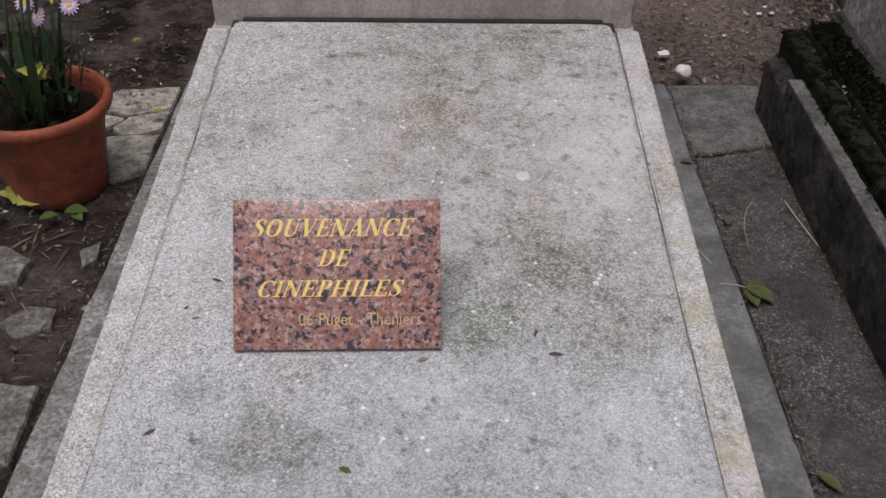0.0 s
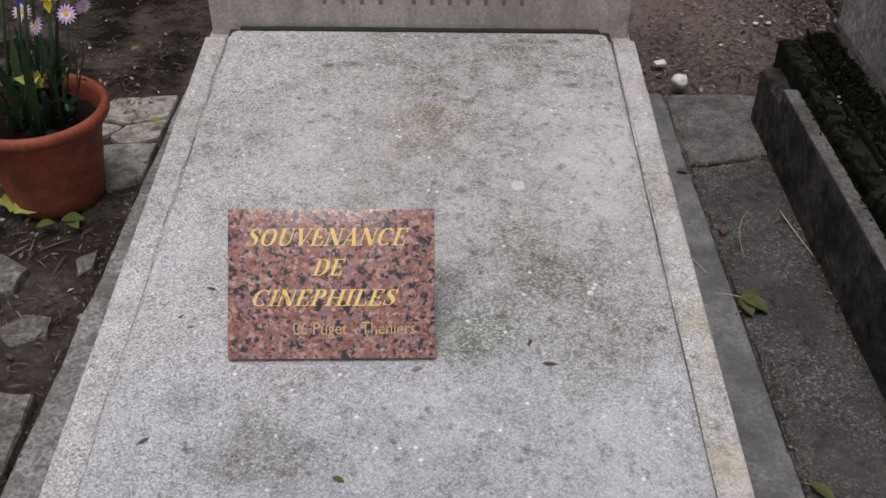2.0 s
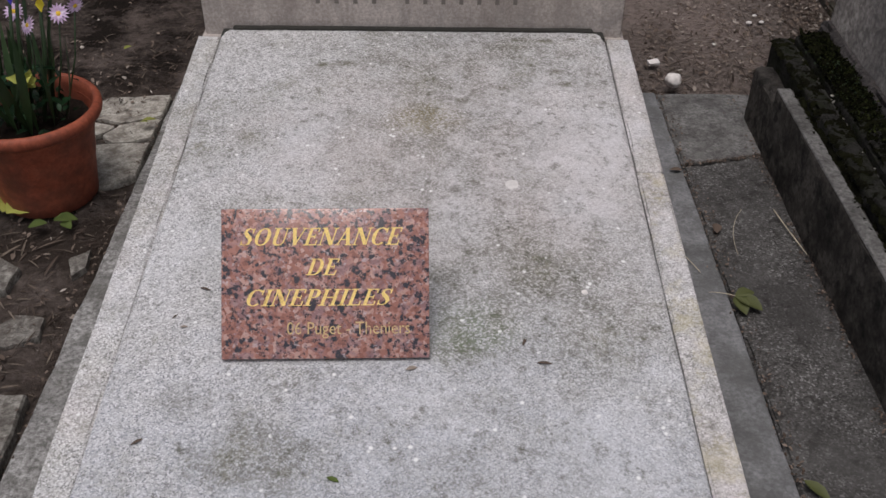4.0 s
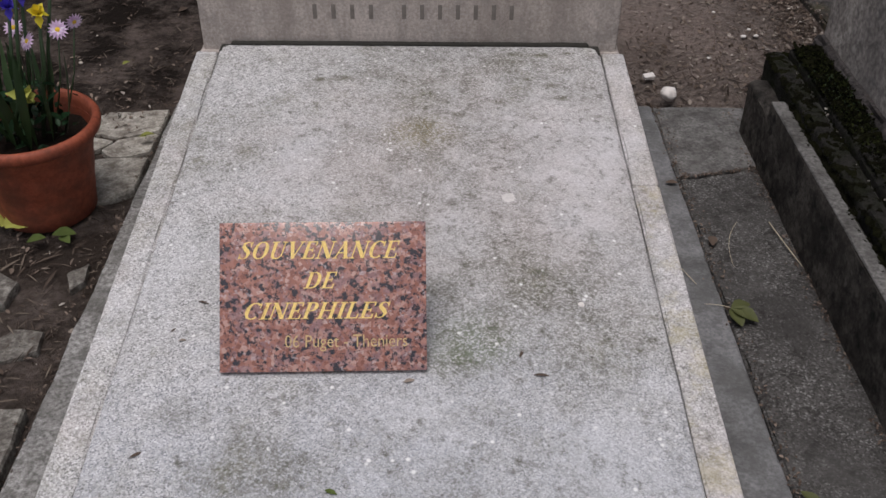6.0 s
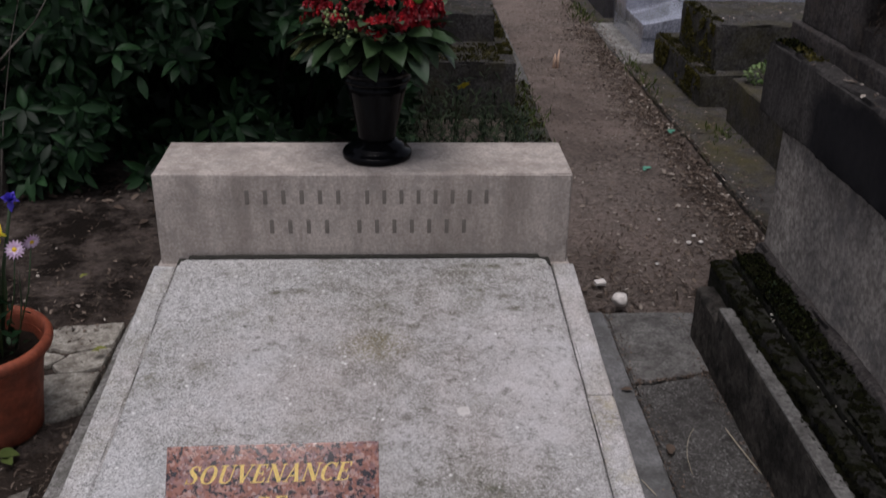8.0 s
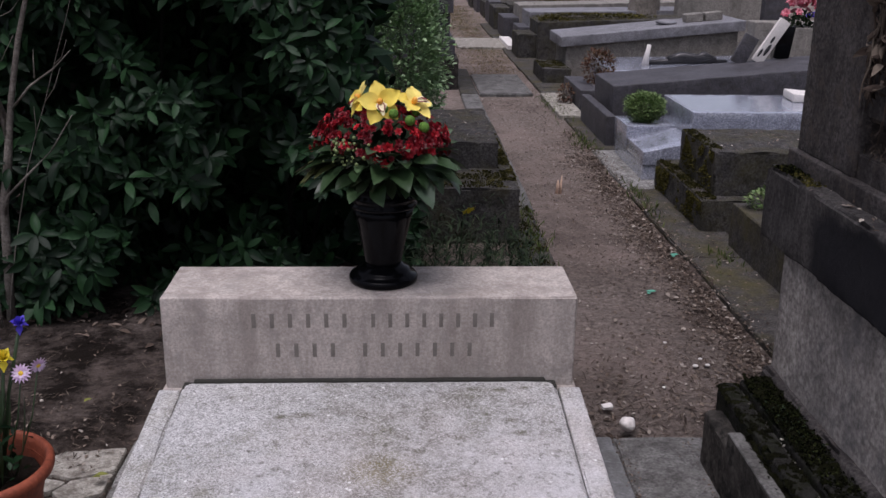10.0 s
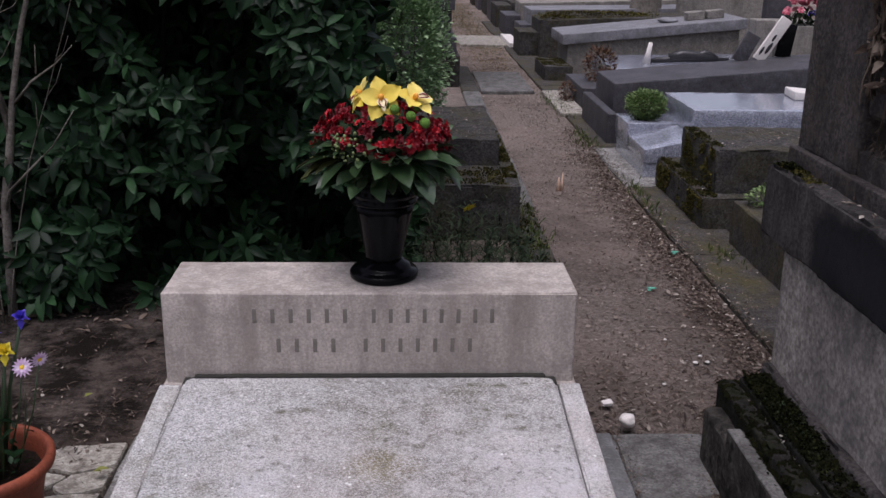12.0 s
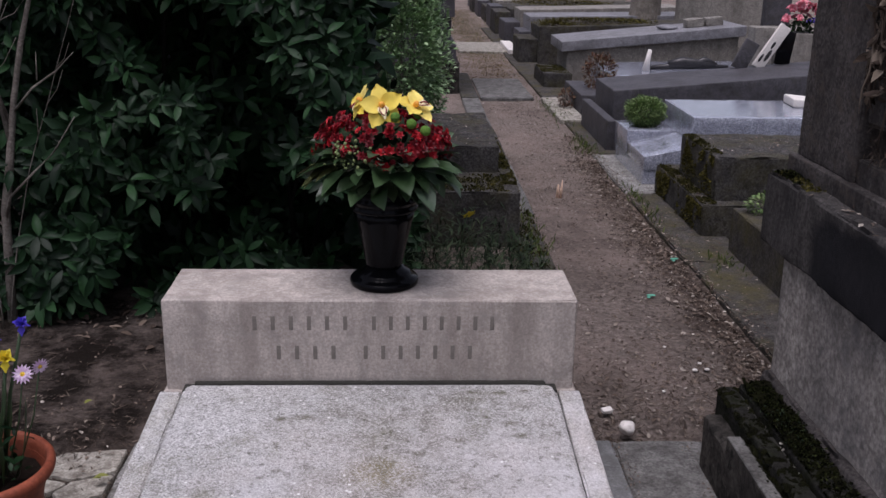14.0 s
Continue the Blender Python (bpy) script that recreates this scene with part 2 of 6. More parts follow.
def earth():
    """Trodden brown earth, darker on the hedge side with damp leaf humus and the hedge's shade put into the colour,
    greener along the far path.
    """
    m, nt, b = nodes_of("trodden_earth", 0.95, 0.0, 0.12)
    c = ramp(nt, noise_out(nt, 60, 6, 0.75), ((0.34, (0.095, 0.077, 0.067)), (0.5, (0.222, 0.182, 0.158)), (0.66, (0.365, 0.304, 0.266))))
    c = mix(nt, mult(nt, step(nt, noise_out(nt, 240, 4, 0.8), 0.5, 0.66), 0.55), c, (0.045, 0.036, 0.030))
    c = mix(nt, mult(nt, step(nt, grains(nt, 300), 0.85, 0.97), 0.4), c, (0.27, 0.235, 0.20))
    c = mix(nt, mult(nt, step(nt, noise_out(nt, 1.3, 6, 0.7), 0.42, 0.58), 0.55), c, mix(nt, noise_out(nt, 45, 6, 0.8), (0.15, 0.118, 0.102), (0.43, 0.338, 0.292)))
    c = mix(nt, mult(nt, step(nt, noise_out(nt, 1.6, 8, 0.7), 0.46, 0.60), 0.5), c, (0.078, 0.060, 0.050))
    c = mix(nt, mult(nt, step(nt, noise_out(nt, 9, 5), 0.55, 0.7), 0.5), c, (0.16, 0.135, 0.118))
    # dark humus of rotted leaves gathered along the kerb
    c = mix(nt, mult(nt, mult(nt, spot(nt, 1.22, 1.3, 0.11, 1.5), step(nt, noise_out(nt, 40, 5, 0.8), 0.30, 0.60)), 0.85), c, (0.046, 0.033, 0.027))
    # bed on the hedge side of the grave: dark humus, with painted hedge shade
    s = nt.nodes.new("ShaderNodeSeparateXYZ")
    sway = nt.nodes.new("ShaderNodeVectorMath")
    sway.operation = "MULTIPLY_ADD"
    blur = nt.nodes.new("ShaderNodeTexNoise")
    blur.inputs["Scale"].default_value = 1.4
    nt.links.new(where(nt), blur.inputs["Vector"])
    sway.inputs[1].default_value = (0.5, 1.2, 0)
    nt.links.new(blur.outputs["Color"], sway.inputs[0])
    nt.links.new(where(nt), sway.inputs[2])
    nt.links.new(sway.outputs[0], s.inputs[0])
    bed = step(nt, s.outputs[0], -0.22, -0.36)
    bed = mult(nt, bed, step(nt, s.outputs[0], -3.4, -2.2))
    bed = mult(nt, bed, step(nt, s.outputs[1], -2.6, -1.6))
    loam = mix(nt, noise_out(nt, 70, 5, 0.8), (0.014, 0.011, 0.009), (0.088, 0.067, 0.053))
    # nearer the hedge, its shade is put into the soil colour
    shaded_mould = mix(nt, noise_out(nt, 70, 5, 0.8), (0.004, 0.003, 0.0025), (0.030, 0.022, 0.017))
    c = mix(nt, mult(nt, bed, step(nt, noise_out(nt, 4.5, 8, 0.75), 0.30, 0.55)), c, mix(nt, step(nt, s.outputs[1], 0.45, 0.95), loam, shaded_mould))
    nt.links.new(c, b.inputs["Base Color"])
    bump(nt, b, noise_out(nt, 70, 9, 0.82), 1.0, 0.016)
    return m


M_SLAB = grey_granite("grey_granite", stained=True)
M_CURB = grey_granite("grey_granite_curb", 1.08, 0.7, 0.25, (0.28, 0.27, 0.20), 0.08)
M_CURBLICHEN = grey_granite("lichened_granite_curb", 1.10, 0.8, 0.85, (0.34, 0.31, 0.18), 0.38)
M_STELE = stone("pale_limestone", (0.388, 0.342, 0.308), (0.590, 0.530, 0.482), (0.20, 0.168, 0.145), 0.55, 150, 9, relief=0.4, streak=True, stain2=(0.30, 0.275, 0.25), mottle=0.22)
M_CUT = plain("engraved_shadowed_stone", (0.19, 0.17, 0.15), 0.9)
M_JOINT = plain("dark_joint_dirt", (0.026, 0.025, 0.020), 0.95, 0.3)
M_FOOT = stone("grey_cement_footing", (0.145, 0.145, 0.147), (0.225, 0.225, 0.227), (0.055, 0.055, 0.05), 0.65, 140, 6, stain2=(0.10, 0.10, 0.095))
M_PAVE = stone("worn_cement_paving", (0.095, 0.092, 0.087), (0.23, 0.223, 0.212), (0.035, 0.032, 0.028), 0.75, 140, 9, relief=0.8, stain2=(0.16, 0.155, 0.145))
M_PEBBLY = pebbled("pebbly_dark_cement")
M_FLAGDIRT = stone("earth_stained_flag", (0.11, 0.10, 0.086), (0.30, 0.285, 0.25), (0.060, 0.050, 0.042), 0.9, 100, 16, relief=0.9, stain2=(0.075, 0.062, 0.052))
M_FLAG = stone("worn_sandstone_flag", (0.32, 0.30, 0.255), (0.50, 0.475, 0.415), (0.085, 0.068, 0.055), 0.85, 140, 24, relief=0.6, stain2=(0.17, 0.148, 0.12))
M_RED = red_granite()
M_DULLGOLD = gilding("worn_dull_gilding", (0.60, 0.43, 0.19), (0.24, 0.12, 0.07), 0.54)
M_GOLD = gilding("gilded_lettering", (0.86, 0.63, 0.20), (0.40, 0.21, 0.05), 0.55)
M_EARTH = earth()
M_SOIL = plain("dark_potting_soil", (0.020, 0.015, 0.012), 0.97, 0.5, 120, relief=1.0, spec=0.03)
# brown blotches: dirt, with some of the pot's shade put into the colour
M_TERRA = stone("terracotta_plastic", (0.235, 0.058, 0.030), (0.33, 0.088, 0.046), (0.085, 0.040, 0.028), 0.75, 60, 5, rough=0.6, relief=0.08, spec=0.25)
M_BLACK = plain("polished_black_granite", (0.004, 0.004, 0.005), 0.06, 0.4, 300, spec=0.09, relief=0.0)
M_CONC = stone("weathered_dark_concrete", (0.036, 0.032, 0.028), (0.104, 0.094, 0.083), (0.012, 0.011, 0.010), 0.88, 90, 9, relief=0.7, stain2=(0.012, 0.012, 0.011), spec=0.1)
M_BLACKMOSS = stone("blackened_mossy_stone", (0.010, 0.010, 0.009), (0.034, 0.032, 0.029), (0.012, 0.015, 0.005), 0.8, 90, 14, relief=1.0, stain2=(0.032, 0.031, 0.028), spec=0.05)
M_KERB = stone("grey_mossy_kerb", (0.044, 0.041, 0.038), (0.110, 0.102, 0.096), (0.078, 0.068, 0.022), 0.7, 100, 4, relief=0.9, stain2=(0.04, 0.036, 0.033), spec=0.1)
M_RUBBLE = stone("rough_pebbly_cement", (0.15, 0.146, 0.136), (0.44, 0.43, 0.41), (0.085, 0.080, 0.068), 0.7, 120, 9, relief=1.0, stain2=(0.10, 0.096, 0.085))
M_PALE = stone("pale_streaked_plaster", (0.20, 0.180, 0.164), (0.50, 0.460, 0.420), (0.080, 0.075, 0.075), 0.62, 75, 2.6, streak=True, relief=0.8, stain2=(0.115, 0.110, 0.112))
M_PLINTH = sooty("soot_dark_stone")
M_STEM_STONE = stone("dark_lichened_stone", (0.044, 0.040, 0.039), (0.120, 0.108, 0.103), (0.020, 0.018, 0.018), 0.75, 110, 9, streak=True, relief=1.0, stain2=(0.088, 0.073, 0.063), spec=0.12)
M_MOSSY = stone("moss_covered_stone", (0.036, 0.034, 0.033), (0.115, 0.109, 0.105), (0.060, 0.054, 0.020), 0.55, 100, 6, relief=1.0, stain2=(0.010, 0.0095, 0.009), spec=0.1)
M_MOSS = leafy("damp_moss", (0.004, 0.004, 0.003), (0.011, 0.013, 0.005), (0.034, 0.040, 0.014), 0.95, 0.03)
M_MOSSMAT = stone("dark_moss_cushion", (0.004, 0.004, 0.003), (0.014, 0.014, 0.008), (0.018, 0.020, 0.007), 0.6, 260, 9, rough=1.0, relief=1.0, stain2=(0.005, 0.005, 0.004), spec=0.02)
M_GGRAN = stone("speckled_blue_grey_granite", (0.22, 0.232, 0.275), (0.55, 0.580, 0.70), (0.10, 0.107, 0.145), 0.45, 110, 70, rough=0.12, relief=0.03, spec=0.8)
for key, value in (("Coat Weight", 1.0), ("Coat Roughness", 0.22)):
    M_GGRAN.node_tree.nodes["Principled BSDF"].inputs[key].default_value = value
M_DGRAN = stone("dull_dark_grey_granite", (0.052, 0.050, 0.056), (0.122, 0.117, 0.129), (0.026, 0.024, 0.024), 0.6, 140, 6, rough=0.55, relief=0.4, stain2=(0.06, 0.055, 0.052))
M_LGRAN = stone("light_grey_tomb_stone", (0.17, 0.167, 0.176), (0.31, 0.306, 0.325), (0.10, 0.098, 0.102), 0.6, 110, 5, rough=0.6, relief=0.3)
M_BGRAN = stone("old_brown_grey_stone", (0.19, 0.178, 0.158), (0.37, 0.345, 0.31), (0.075, 0.068, 0.058), 0.4, 110, 7, streak=True, relief=0.5, stain2=(0.12, 0.11, 0.095))
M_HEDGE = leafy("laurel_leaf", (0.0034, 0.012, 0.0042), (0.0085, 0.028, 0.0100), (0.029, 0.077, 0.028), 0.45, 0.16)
M_SHRUB = leafy("small_green_leaf", (0.070, 0.13, 0.035), (0.15, 0.235, 0.07), (0.26, 0.34, 0.14), 0.5, 0.3)
M_PALESHRUB = leafy("pale_green_leaf", (0.15, 0.26, 0.11), (0.29, 0.44, 0.21), (0.46, 0.60, 0.36), 0.5, 0.3)
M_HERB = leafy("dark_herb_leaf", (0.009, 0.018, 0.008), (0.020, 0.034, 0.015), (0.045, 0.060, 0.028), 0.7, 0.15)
M_DRYPLANT = leafy("dry_brown_sprig", (0.07, 0.035, 0.022), (0.12, 0.06, 0.04), (0.13, 0.10, 0.05), 0.8, 0.2)
M_BARK = stone("grey_brown_bark", (0.15, 0.132, 0.112), (0.30, 0.272, 0.235), (0.08, 0.068, 0.058), 0.6, 120, 18, relief=0.8)
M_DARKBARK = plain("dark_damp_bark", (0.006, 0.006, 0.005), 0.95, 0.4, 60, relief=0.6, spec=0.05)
M_BLEAF = leafy("bouquet_leaf", (0.013, 0.030, 0.009), (0.030, 0.062, 0.022), (0.075, 0.125, 0.055), 0.4, 0.4, "object")
M_SILVERLEAF = leafy("grey_green_leaf", (0.050, 0.085, 0.050), (0.085, 0.130, 0.080), (0.15, 0.20, 0.14), 0.45, 0.4, "object")
M_REDP = leafy("red_petal", (0.07, 0.002, 0.005), (0.24, 0.004, 0.012), (0.60, 0.022, 0.032), 0.5, 0.3, "object")
M_YELP = leafy("yellow_orchid_petal", (0.84, 0.64, 0.08), (0.90, 0.72, 0.14), (0.92, 0.78, 0.24), 0.5, 0.3, "object")
M_CREAM = plain("cream_petal", (0.85, 0.76, 0.45), 0.55, 0.1)
M_LIP = plain("dark_red_lip", (0.22, 0.02, 0.03), 0.5, 0.3, 200)
M_LIPC = plain("orange_throat", (0.80, 0.36, 0.04), 0.5, 0.2)
M_POM = plain("green_button_bloom", (0.10, 0.22, 0.022), 0.8, 0.3, 300, relief=0.8)
M_BERRY = plain("pale_green_bud", (0.16, 0.21, 0.075), 0.6, 0.2)
M_LILAC = leafy("lilac_petal", (0.58, 0.40, 0.60), (0.70, 0.54, 0.72), (0.82, 0.72, 0.82), 0.6, 0.3)
M_EYE = plain("yellow_flower_centre", (0.80, 0.52, 0.04), 0.8, 0.2, 300, relief=0.6)
M_BLUE = leafy("violet_iris_petal", (0.06, 0.04, 0.40), (0.10, 0.07, 0.55), (0.16, 0.10, 0.60), 0.55, 0.3)
M_YFL = leafy("yellow_petal", (0.75, 0.60, 0.03), (0.85, 0.70, 0.05), (0.80, 0.72, 0.12), 0.55, 0.3)
M_YGREEN = leafy("yellow_green_leaf", (0.13, 0.145, 0.035), (0.19, 0.20, 0.045), (0.28, 0.28, 0.065), 0.6, 0.3)
M_OLIVE = leafy("olive_leaf", (0.048, 0.056, 0.018), (0.072, 0.080, 0.026), (0.11, 0.115, 0.04), 0.6, 0.3)
M_WILT = leafy("wilted_yellow_green_petal", (0.30, 0.33, 0.06), (0.42, 0.43, 0.10), (0.58, 0.56, 0.20), 0.6, 0.3)
M_PINK = leafy("pink_petal", (0.55, 0.05, 0.10), (0.80, 0.34, 0.40), (0.88, 0.62, 0.66), 0.6, 0.3)
M_STEM = plain("dark_green_stem", (0.026, 0.052, 0.018), 0.55, 0.25)
M_LITTER = leafy("brown_leaf_litter", (0.044, 0.031, 0.024), (0.105, 0.077, 0.059), (0.25, 0.195, 0.155), 0.9, 0.2)
M_FARLEAF = leafy("yellow_brown_leaf", (0.09, 0.058, 0.026), (0.16, 0.115, 0.045), (0.23, 0.18, 0.075), 0.9, 0.2)
M_TWIG = leafy("dry_twig", (0.03, 0.021, 0.016), (0.075, 0.055, 0.043), (0.19, 0.155, 0.12), 0.9, 0.2)
M_CHIP = leafy("pale_wood_chip", (0.13, 0.10, 0.08), (0.27, 0.225, 0.185), (0.52, 0.47, 0.41), 0.9, 0.2)
M_WHITE = plain("chalky_white", (0.72, 0.68, 0.64), 0.85, 0.12, 90, relief=0.5)
M_LICHEN = plain("pale_lichen", (0.60, 0.575, 0.55), 0.9, 0.15, 150, relief=0.4, spec=0.2)
M_GREENSCRAP = plain("sea_green_plastic_scrap", (0.10, 0.36, 0.25), 0.5, 0.2)
M_STRAW = plain("pale_straw", (0.48, 0.42, 0.30), 0.8, 0.2)
M_WOODCH = plain("fresh_split_wood", (0.66, 0.46, 0.34), 0.8, 0.2)
M_BRONZE = plain("dark_bronze", (0.06, 0.058, 0.06), 0.45, 0.3, 80, 0.7)
M_YMOSS = leafy("yellow_brown_moss", (0.030, 0.028, 0.009), (0.068, 0.060, 0.015), (0.125, 0.110, 0.028), 0.95, 0.1)
M_GREENMOSS = leafy("brown_green_moss", (0.022, 0.022, 0.009), (0.044, 0.042, 0.014), (0.080, 0.074, 0.024), 0.95, 0.05)
M_GRASS = leafy("path_grass", (0.05, 0.075, 0.018), (0.08, 0.11, 0.028), (0.12, 0.14, 0.045), 0.8, 0.2)

# ---- builders ----


def thing(name, label, category, group="", at=(0, 0, 0), kind=""):
    ob = new(name)
    ob.empty_display_size = 0.05
    ob.location = at
    return tagged(ob, label, category, group, kind)


def as_mesh(name, verts, faces, material, smooth=True):
    me = bpy.data.meshes.new(name)
    me.from_pydata([tuple(v) for v in verts], [], [tuple(f) for f in faces])
    me.materials.append(material)
    if smooth:
        me.polygons.foreach_set("use_smooth", [True] * len(me.polygons))
    me.update()
    if smooth == "crisp":
        me.set_sharp_from_angle(angle=radians(24))
    return me


def piece(name, shape, material, parent=None, label="", at=(0, 0, 0), smooth=True):
    """A mesh object of (verts, faces), in its parent's coordinates."""
    ob = new(name, as_mesh(name, shape[0], shape[1], material, "crisp" if smooth and isinstance(shape, Block) else smooth))
    ob.location = at
    if parent:
        ob.parent = parent
    return tagged(ob, label)


def again(ob, at, turn=(0, 0, 0), size=1.0, parent=None):
    """One more object on the same mesh."""
    o = new(ob.name.split(".")[0], ob.data)
    o.location, o.rotation_euler, o.scale = at, turn, (size,) * 3 if isinstance(size, (int, float)) else size
    o.parent = parent if parent else ob.parent
    return o


class Block(tuple):
    """The vertices and faces of a stone block, whose edges stay crisp."""


def axis(a, b, r, cell):
    n = max(1, int((b - a - 2 * r) / cell))
    return [a, a + 0.3 * r, a + r] + [a + r + (b - a - 2 * r) * i / n for i in range(1, n)] + [b - r, b - 0.3 * r, b]


def rbox(x0, x1, y0, y1, z0, z1, r=0.006, cell=0.06, chip=0.0, rough=0.0, top=None, seed=0.0, whole=False):
    """A block with rounded edges; chip: how far its edges are worn; rough: how uneven its faces are; top(x, y): lifts its upper half."""
    r = min(r, (x1 - x0) / 3, (y1 - y0) / 3, (z1 - z0) / 3)
    gx, gy, gz = axis(x0, x1, r, cell), axis(y0, y1, r, cell), axis(z0, z1, r, cell)
    nx, ny, nz = len(gx) - 1, len(gy) - 1, len(gz) - 1
    verts, ids, faces = [], {}, []

    def vid(i, j, k):
        if (i, j, k) in ids:
            return ids[i, j, k]
        p = [gx[i], gy[j], gz[k]]
        lo, hi = (x0 + r, y0 + r, z0 + r), (x1 - r, y1 - r, z1 - r)
        q = [min(max(v, a), b) for v, a, b in zip(p, lo, hi)]
        d = Vector([a - b for a, b in zip(p, q)])
        edge = sum(abs(v) > 1e-7 for v in d)
        if d.length > 1e-7:
            p = [a + b for a, b in zip(q, d.normalized() * r)]
        P = Vector(p)
        if rough or chip:
            s = Vector((seed, seed * 1.7, seed * 0.6))
            n1 = noise.fractal(P * 9 + s, 1.0, 2.0, 4)
            P += d.normalized() * (n1 * rough) if d.length > 1e-7 else Vector()
            if edge >= 2:
                P -= d.normalized() * chip * max(0, noise.fractal(P * 14 + s, 1.0, 2.0, 3) * 1.6 + 0.1)
        if top:
            P.z += top(P.x, P.y) * (1 if whole else (P.z - z0) / (z1 - z0))
        ids[i, j, k] = len(verts)
        verts.append(P)
        return ids[i, j, k]

    for i in range(nx):
        for j in range(ny):
            faces.append((vid(i, j, nz), vid(i + 1, j, nz), vid(i + 1, j + 1, nz), vid(i, j + 1, nz)))
            faces.append((vid(i, j, 0), vid(i, j + 1, 0), vid(i + 1, j + 1, 0), vid(i + 1, j, 0)))
    for i in range(nx):
        for k in range(nz):
            faces.append((vid(i, 0, k), vid(i + 1, 0, k), vid(i + 1, 0, k + 1), vid(i, 0, k + 1)))
            faces.append((vid(i, ny, k), vid(i, ny, k + 1), vid(i + 1, ny, k + 1), vid(i + 1, ny, k)))
    for j in range(ny):
        for k in range(nz):
            faces.append((vid(0, j, k), vid(0, j, k + 1), vid(0, j + 1, k + 1), vid(0, j + 1, k)))
            faces.append((vid(nx, j, k), vid(nx, j + 1, k), vid(nx, j + 1, k + 1), vid(nx, j, k + 1)))
    return Block((verts, faces))


def lathe(profile, n=40, lids=True):
    """Turned shape from (radius, height) pairs."""
    verts, faces = [], []
    for r, z in profile:
        for i in range(n):
            a = 2 * math.pi * i / n
            verts.append((r * math.cos(a), r * math.sin(a), z))
    for k in range(len(profile) - 1):
        for i in range(n):
            j = (i + 1) % n
            faces.append((k * n + i, k * n + j, (k + 1) * n + j, (k + 1) * n + i))
    if lids:
        faces.append(tuple(range(n))[::-1])
        faces.append(tuple((len(profile) - 1) * n + i for i in range(n)))
    return verts, faces


def tube(points, radii, n=7):
    """A tapered tube along points."""
    verts, faces = [], []
    pts = [Vector(p) for p in points]
    for k, p in enumerate(pts):
        d = (pts[min(k + 1, len(pts) - 1)] - pts[max(k - 1, 0)]).normalized()
        u = d.orthogonal().normalized()
        v = d.cross(u)
        for i in range(n):
            a = 2 * math.pi * i / n
            verts.append(p + (u * math.cos(a) + v * math.sin(a)) * radii[k])
    for k in range(len(pts) - 1):
        for i in range(n):
            j = (i + 1) % n
            faces.append((k * n + i, k * n + j, (k + 1) * n + j, (k + 1) * n + i))
    faces += [tuple(range(n))[::-1], tuple((len(pts) - 1) * n + i for i in range(n))]
    return verts, faces


def ball(r, sub=2, bumps=0.0, squash=1.0, freq=40):
    bm = bmesh.new()
    bmesh.ops.create_icosphere(bm, subdivisions=sub, radius=r)
    for v in bm.verts:
        v.co *= 1 + bumps * noise.noise(v.co * freq)
        v.co.z *= squash
    bm.verts.index_update()
    shape = [v.co.copy() for v in bm.verts], [[v.index for v in f.verts] for f in bm.faces]
    bm.free()
    return shape


def blade(width=0.36, droop=0.2, fold=0.12, wave=(0.35, 0.75), tip=0.02):
    """A leaf or petal of unit length along x."""
    t = (0.0, 0.12, 0.35, 0.62, 0.86, 1.0)
    w = (0.03, 0.45, 0.95, 1.0 * wave[1] / 0.75, 0.5, tip)
    verts, faces = [], []
    for a, b in zip(t, w):
        z = -droop * a * a
        verts += [(a, -b * width / 2, z + fold * b * width), (a, 0, z), (a, b * width / 2, z + fold * b * width)]
    for k in range(len(t) - 1):
        for s in (0, 1):
            faces.append((3 * k + s, 3 * k + 3 + s, 3 * k + 4 + s, 3 * k + 1 + s))
    return verts, faces


def joined(shapes):
    verts, faces = [], []
    for v, f in shapes:
        n = len(verts)
        verts += list(v)
        faces += [tuple(i + n for i in g) for g in f]
    return verts, faces


def moved(shape, m):
    return [m @ Vector(v) for v in shape[0]], shape[1]


def facing(p, d, up, size):
    """A pose at p with x along d and z near up, scaled."""
    x = Vector(d).normalized()
    y = Vector(up).cross(x)
    y = y.normalized() if y.length > 1e-4 else x.orthogonal().normalized()
    z = x.cross(y)
    m = Matrix((x, y, z)).transposed().to_4x4()
    return Matrix.Translation(p) @ m @ Matrix.Scale(size, 4)


def scattered(shape, poses):
    """Many copies of one shape in one (verts, faces)."""
    base = np.array([tuple(v) for v in shape[0]] )
    n = len(base)
    mats = np.array([[list(r) for r in m] for m in poses])
    out = np.einsum("kij,nj->kni", mats[:, :3, :3], base) + mats[:, None, :3, 3]
    faces = []
    for k in range(len(poses)):
        faces += [tuple(i + k * n for i in f) for f in shape[1]]
    return out.reshape(-1, 3), faces


def rnd(a, b):
    return random.uniform(a, b)


def aim(spread=1.0):
    v = Vector((random.gauss(0, 1), random.gauss(0, 1), random.gauss(0, 1)))
    return v.normalized() * spread


# ---- ground ----


def spread_axis(lo, hi, fine, far):
    a, s, left = lo, fine, []
    while a > -far:
        s *= 1.35
        a -= s
        left.append(a)
    mid = [lo + i * fine for i in range(int((hi - lo) / fine) + 1)]
    b, s, right = mid[-1], fine, []
    while b < far:
        s *= 1.35
        b += s
        right.append(b)
    return left[::-1] + mid + right


def ground_height(x, y):
    h = -0.012 + 0.012 * noise.fractal(Vector((x * 2.2, y * 2.2, 0.3)), 1.0, 2.0, 5)
    if -0.7 < x < 0.9 and -2 < y < 0.2:
        h -= 0.012
    if x < -0.5 and y > 0.7:
        h += 0.02 * min(1, (y - 0.7) / 0.5)
    return h


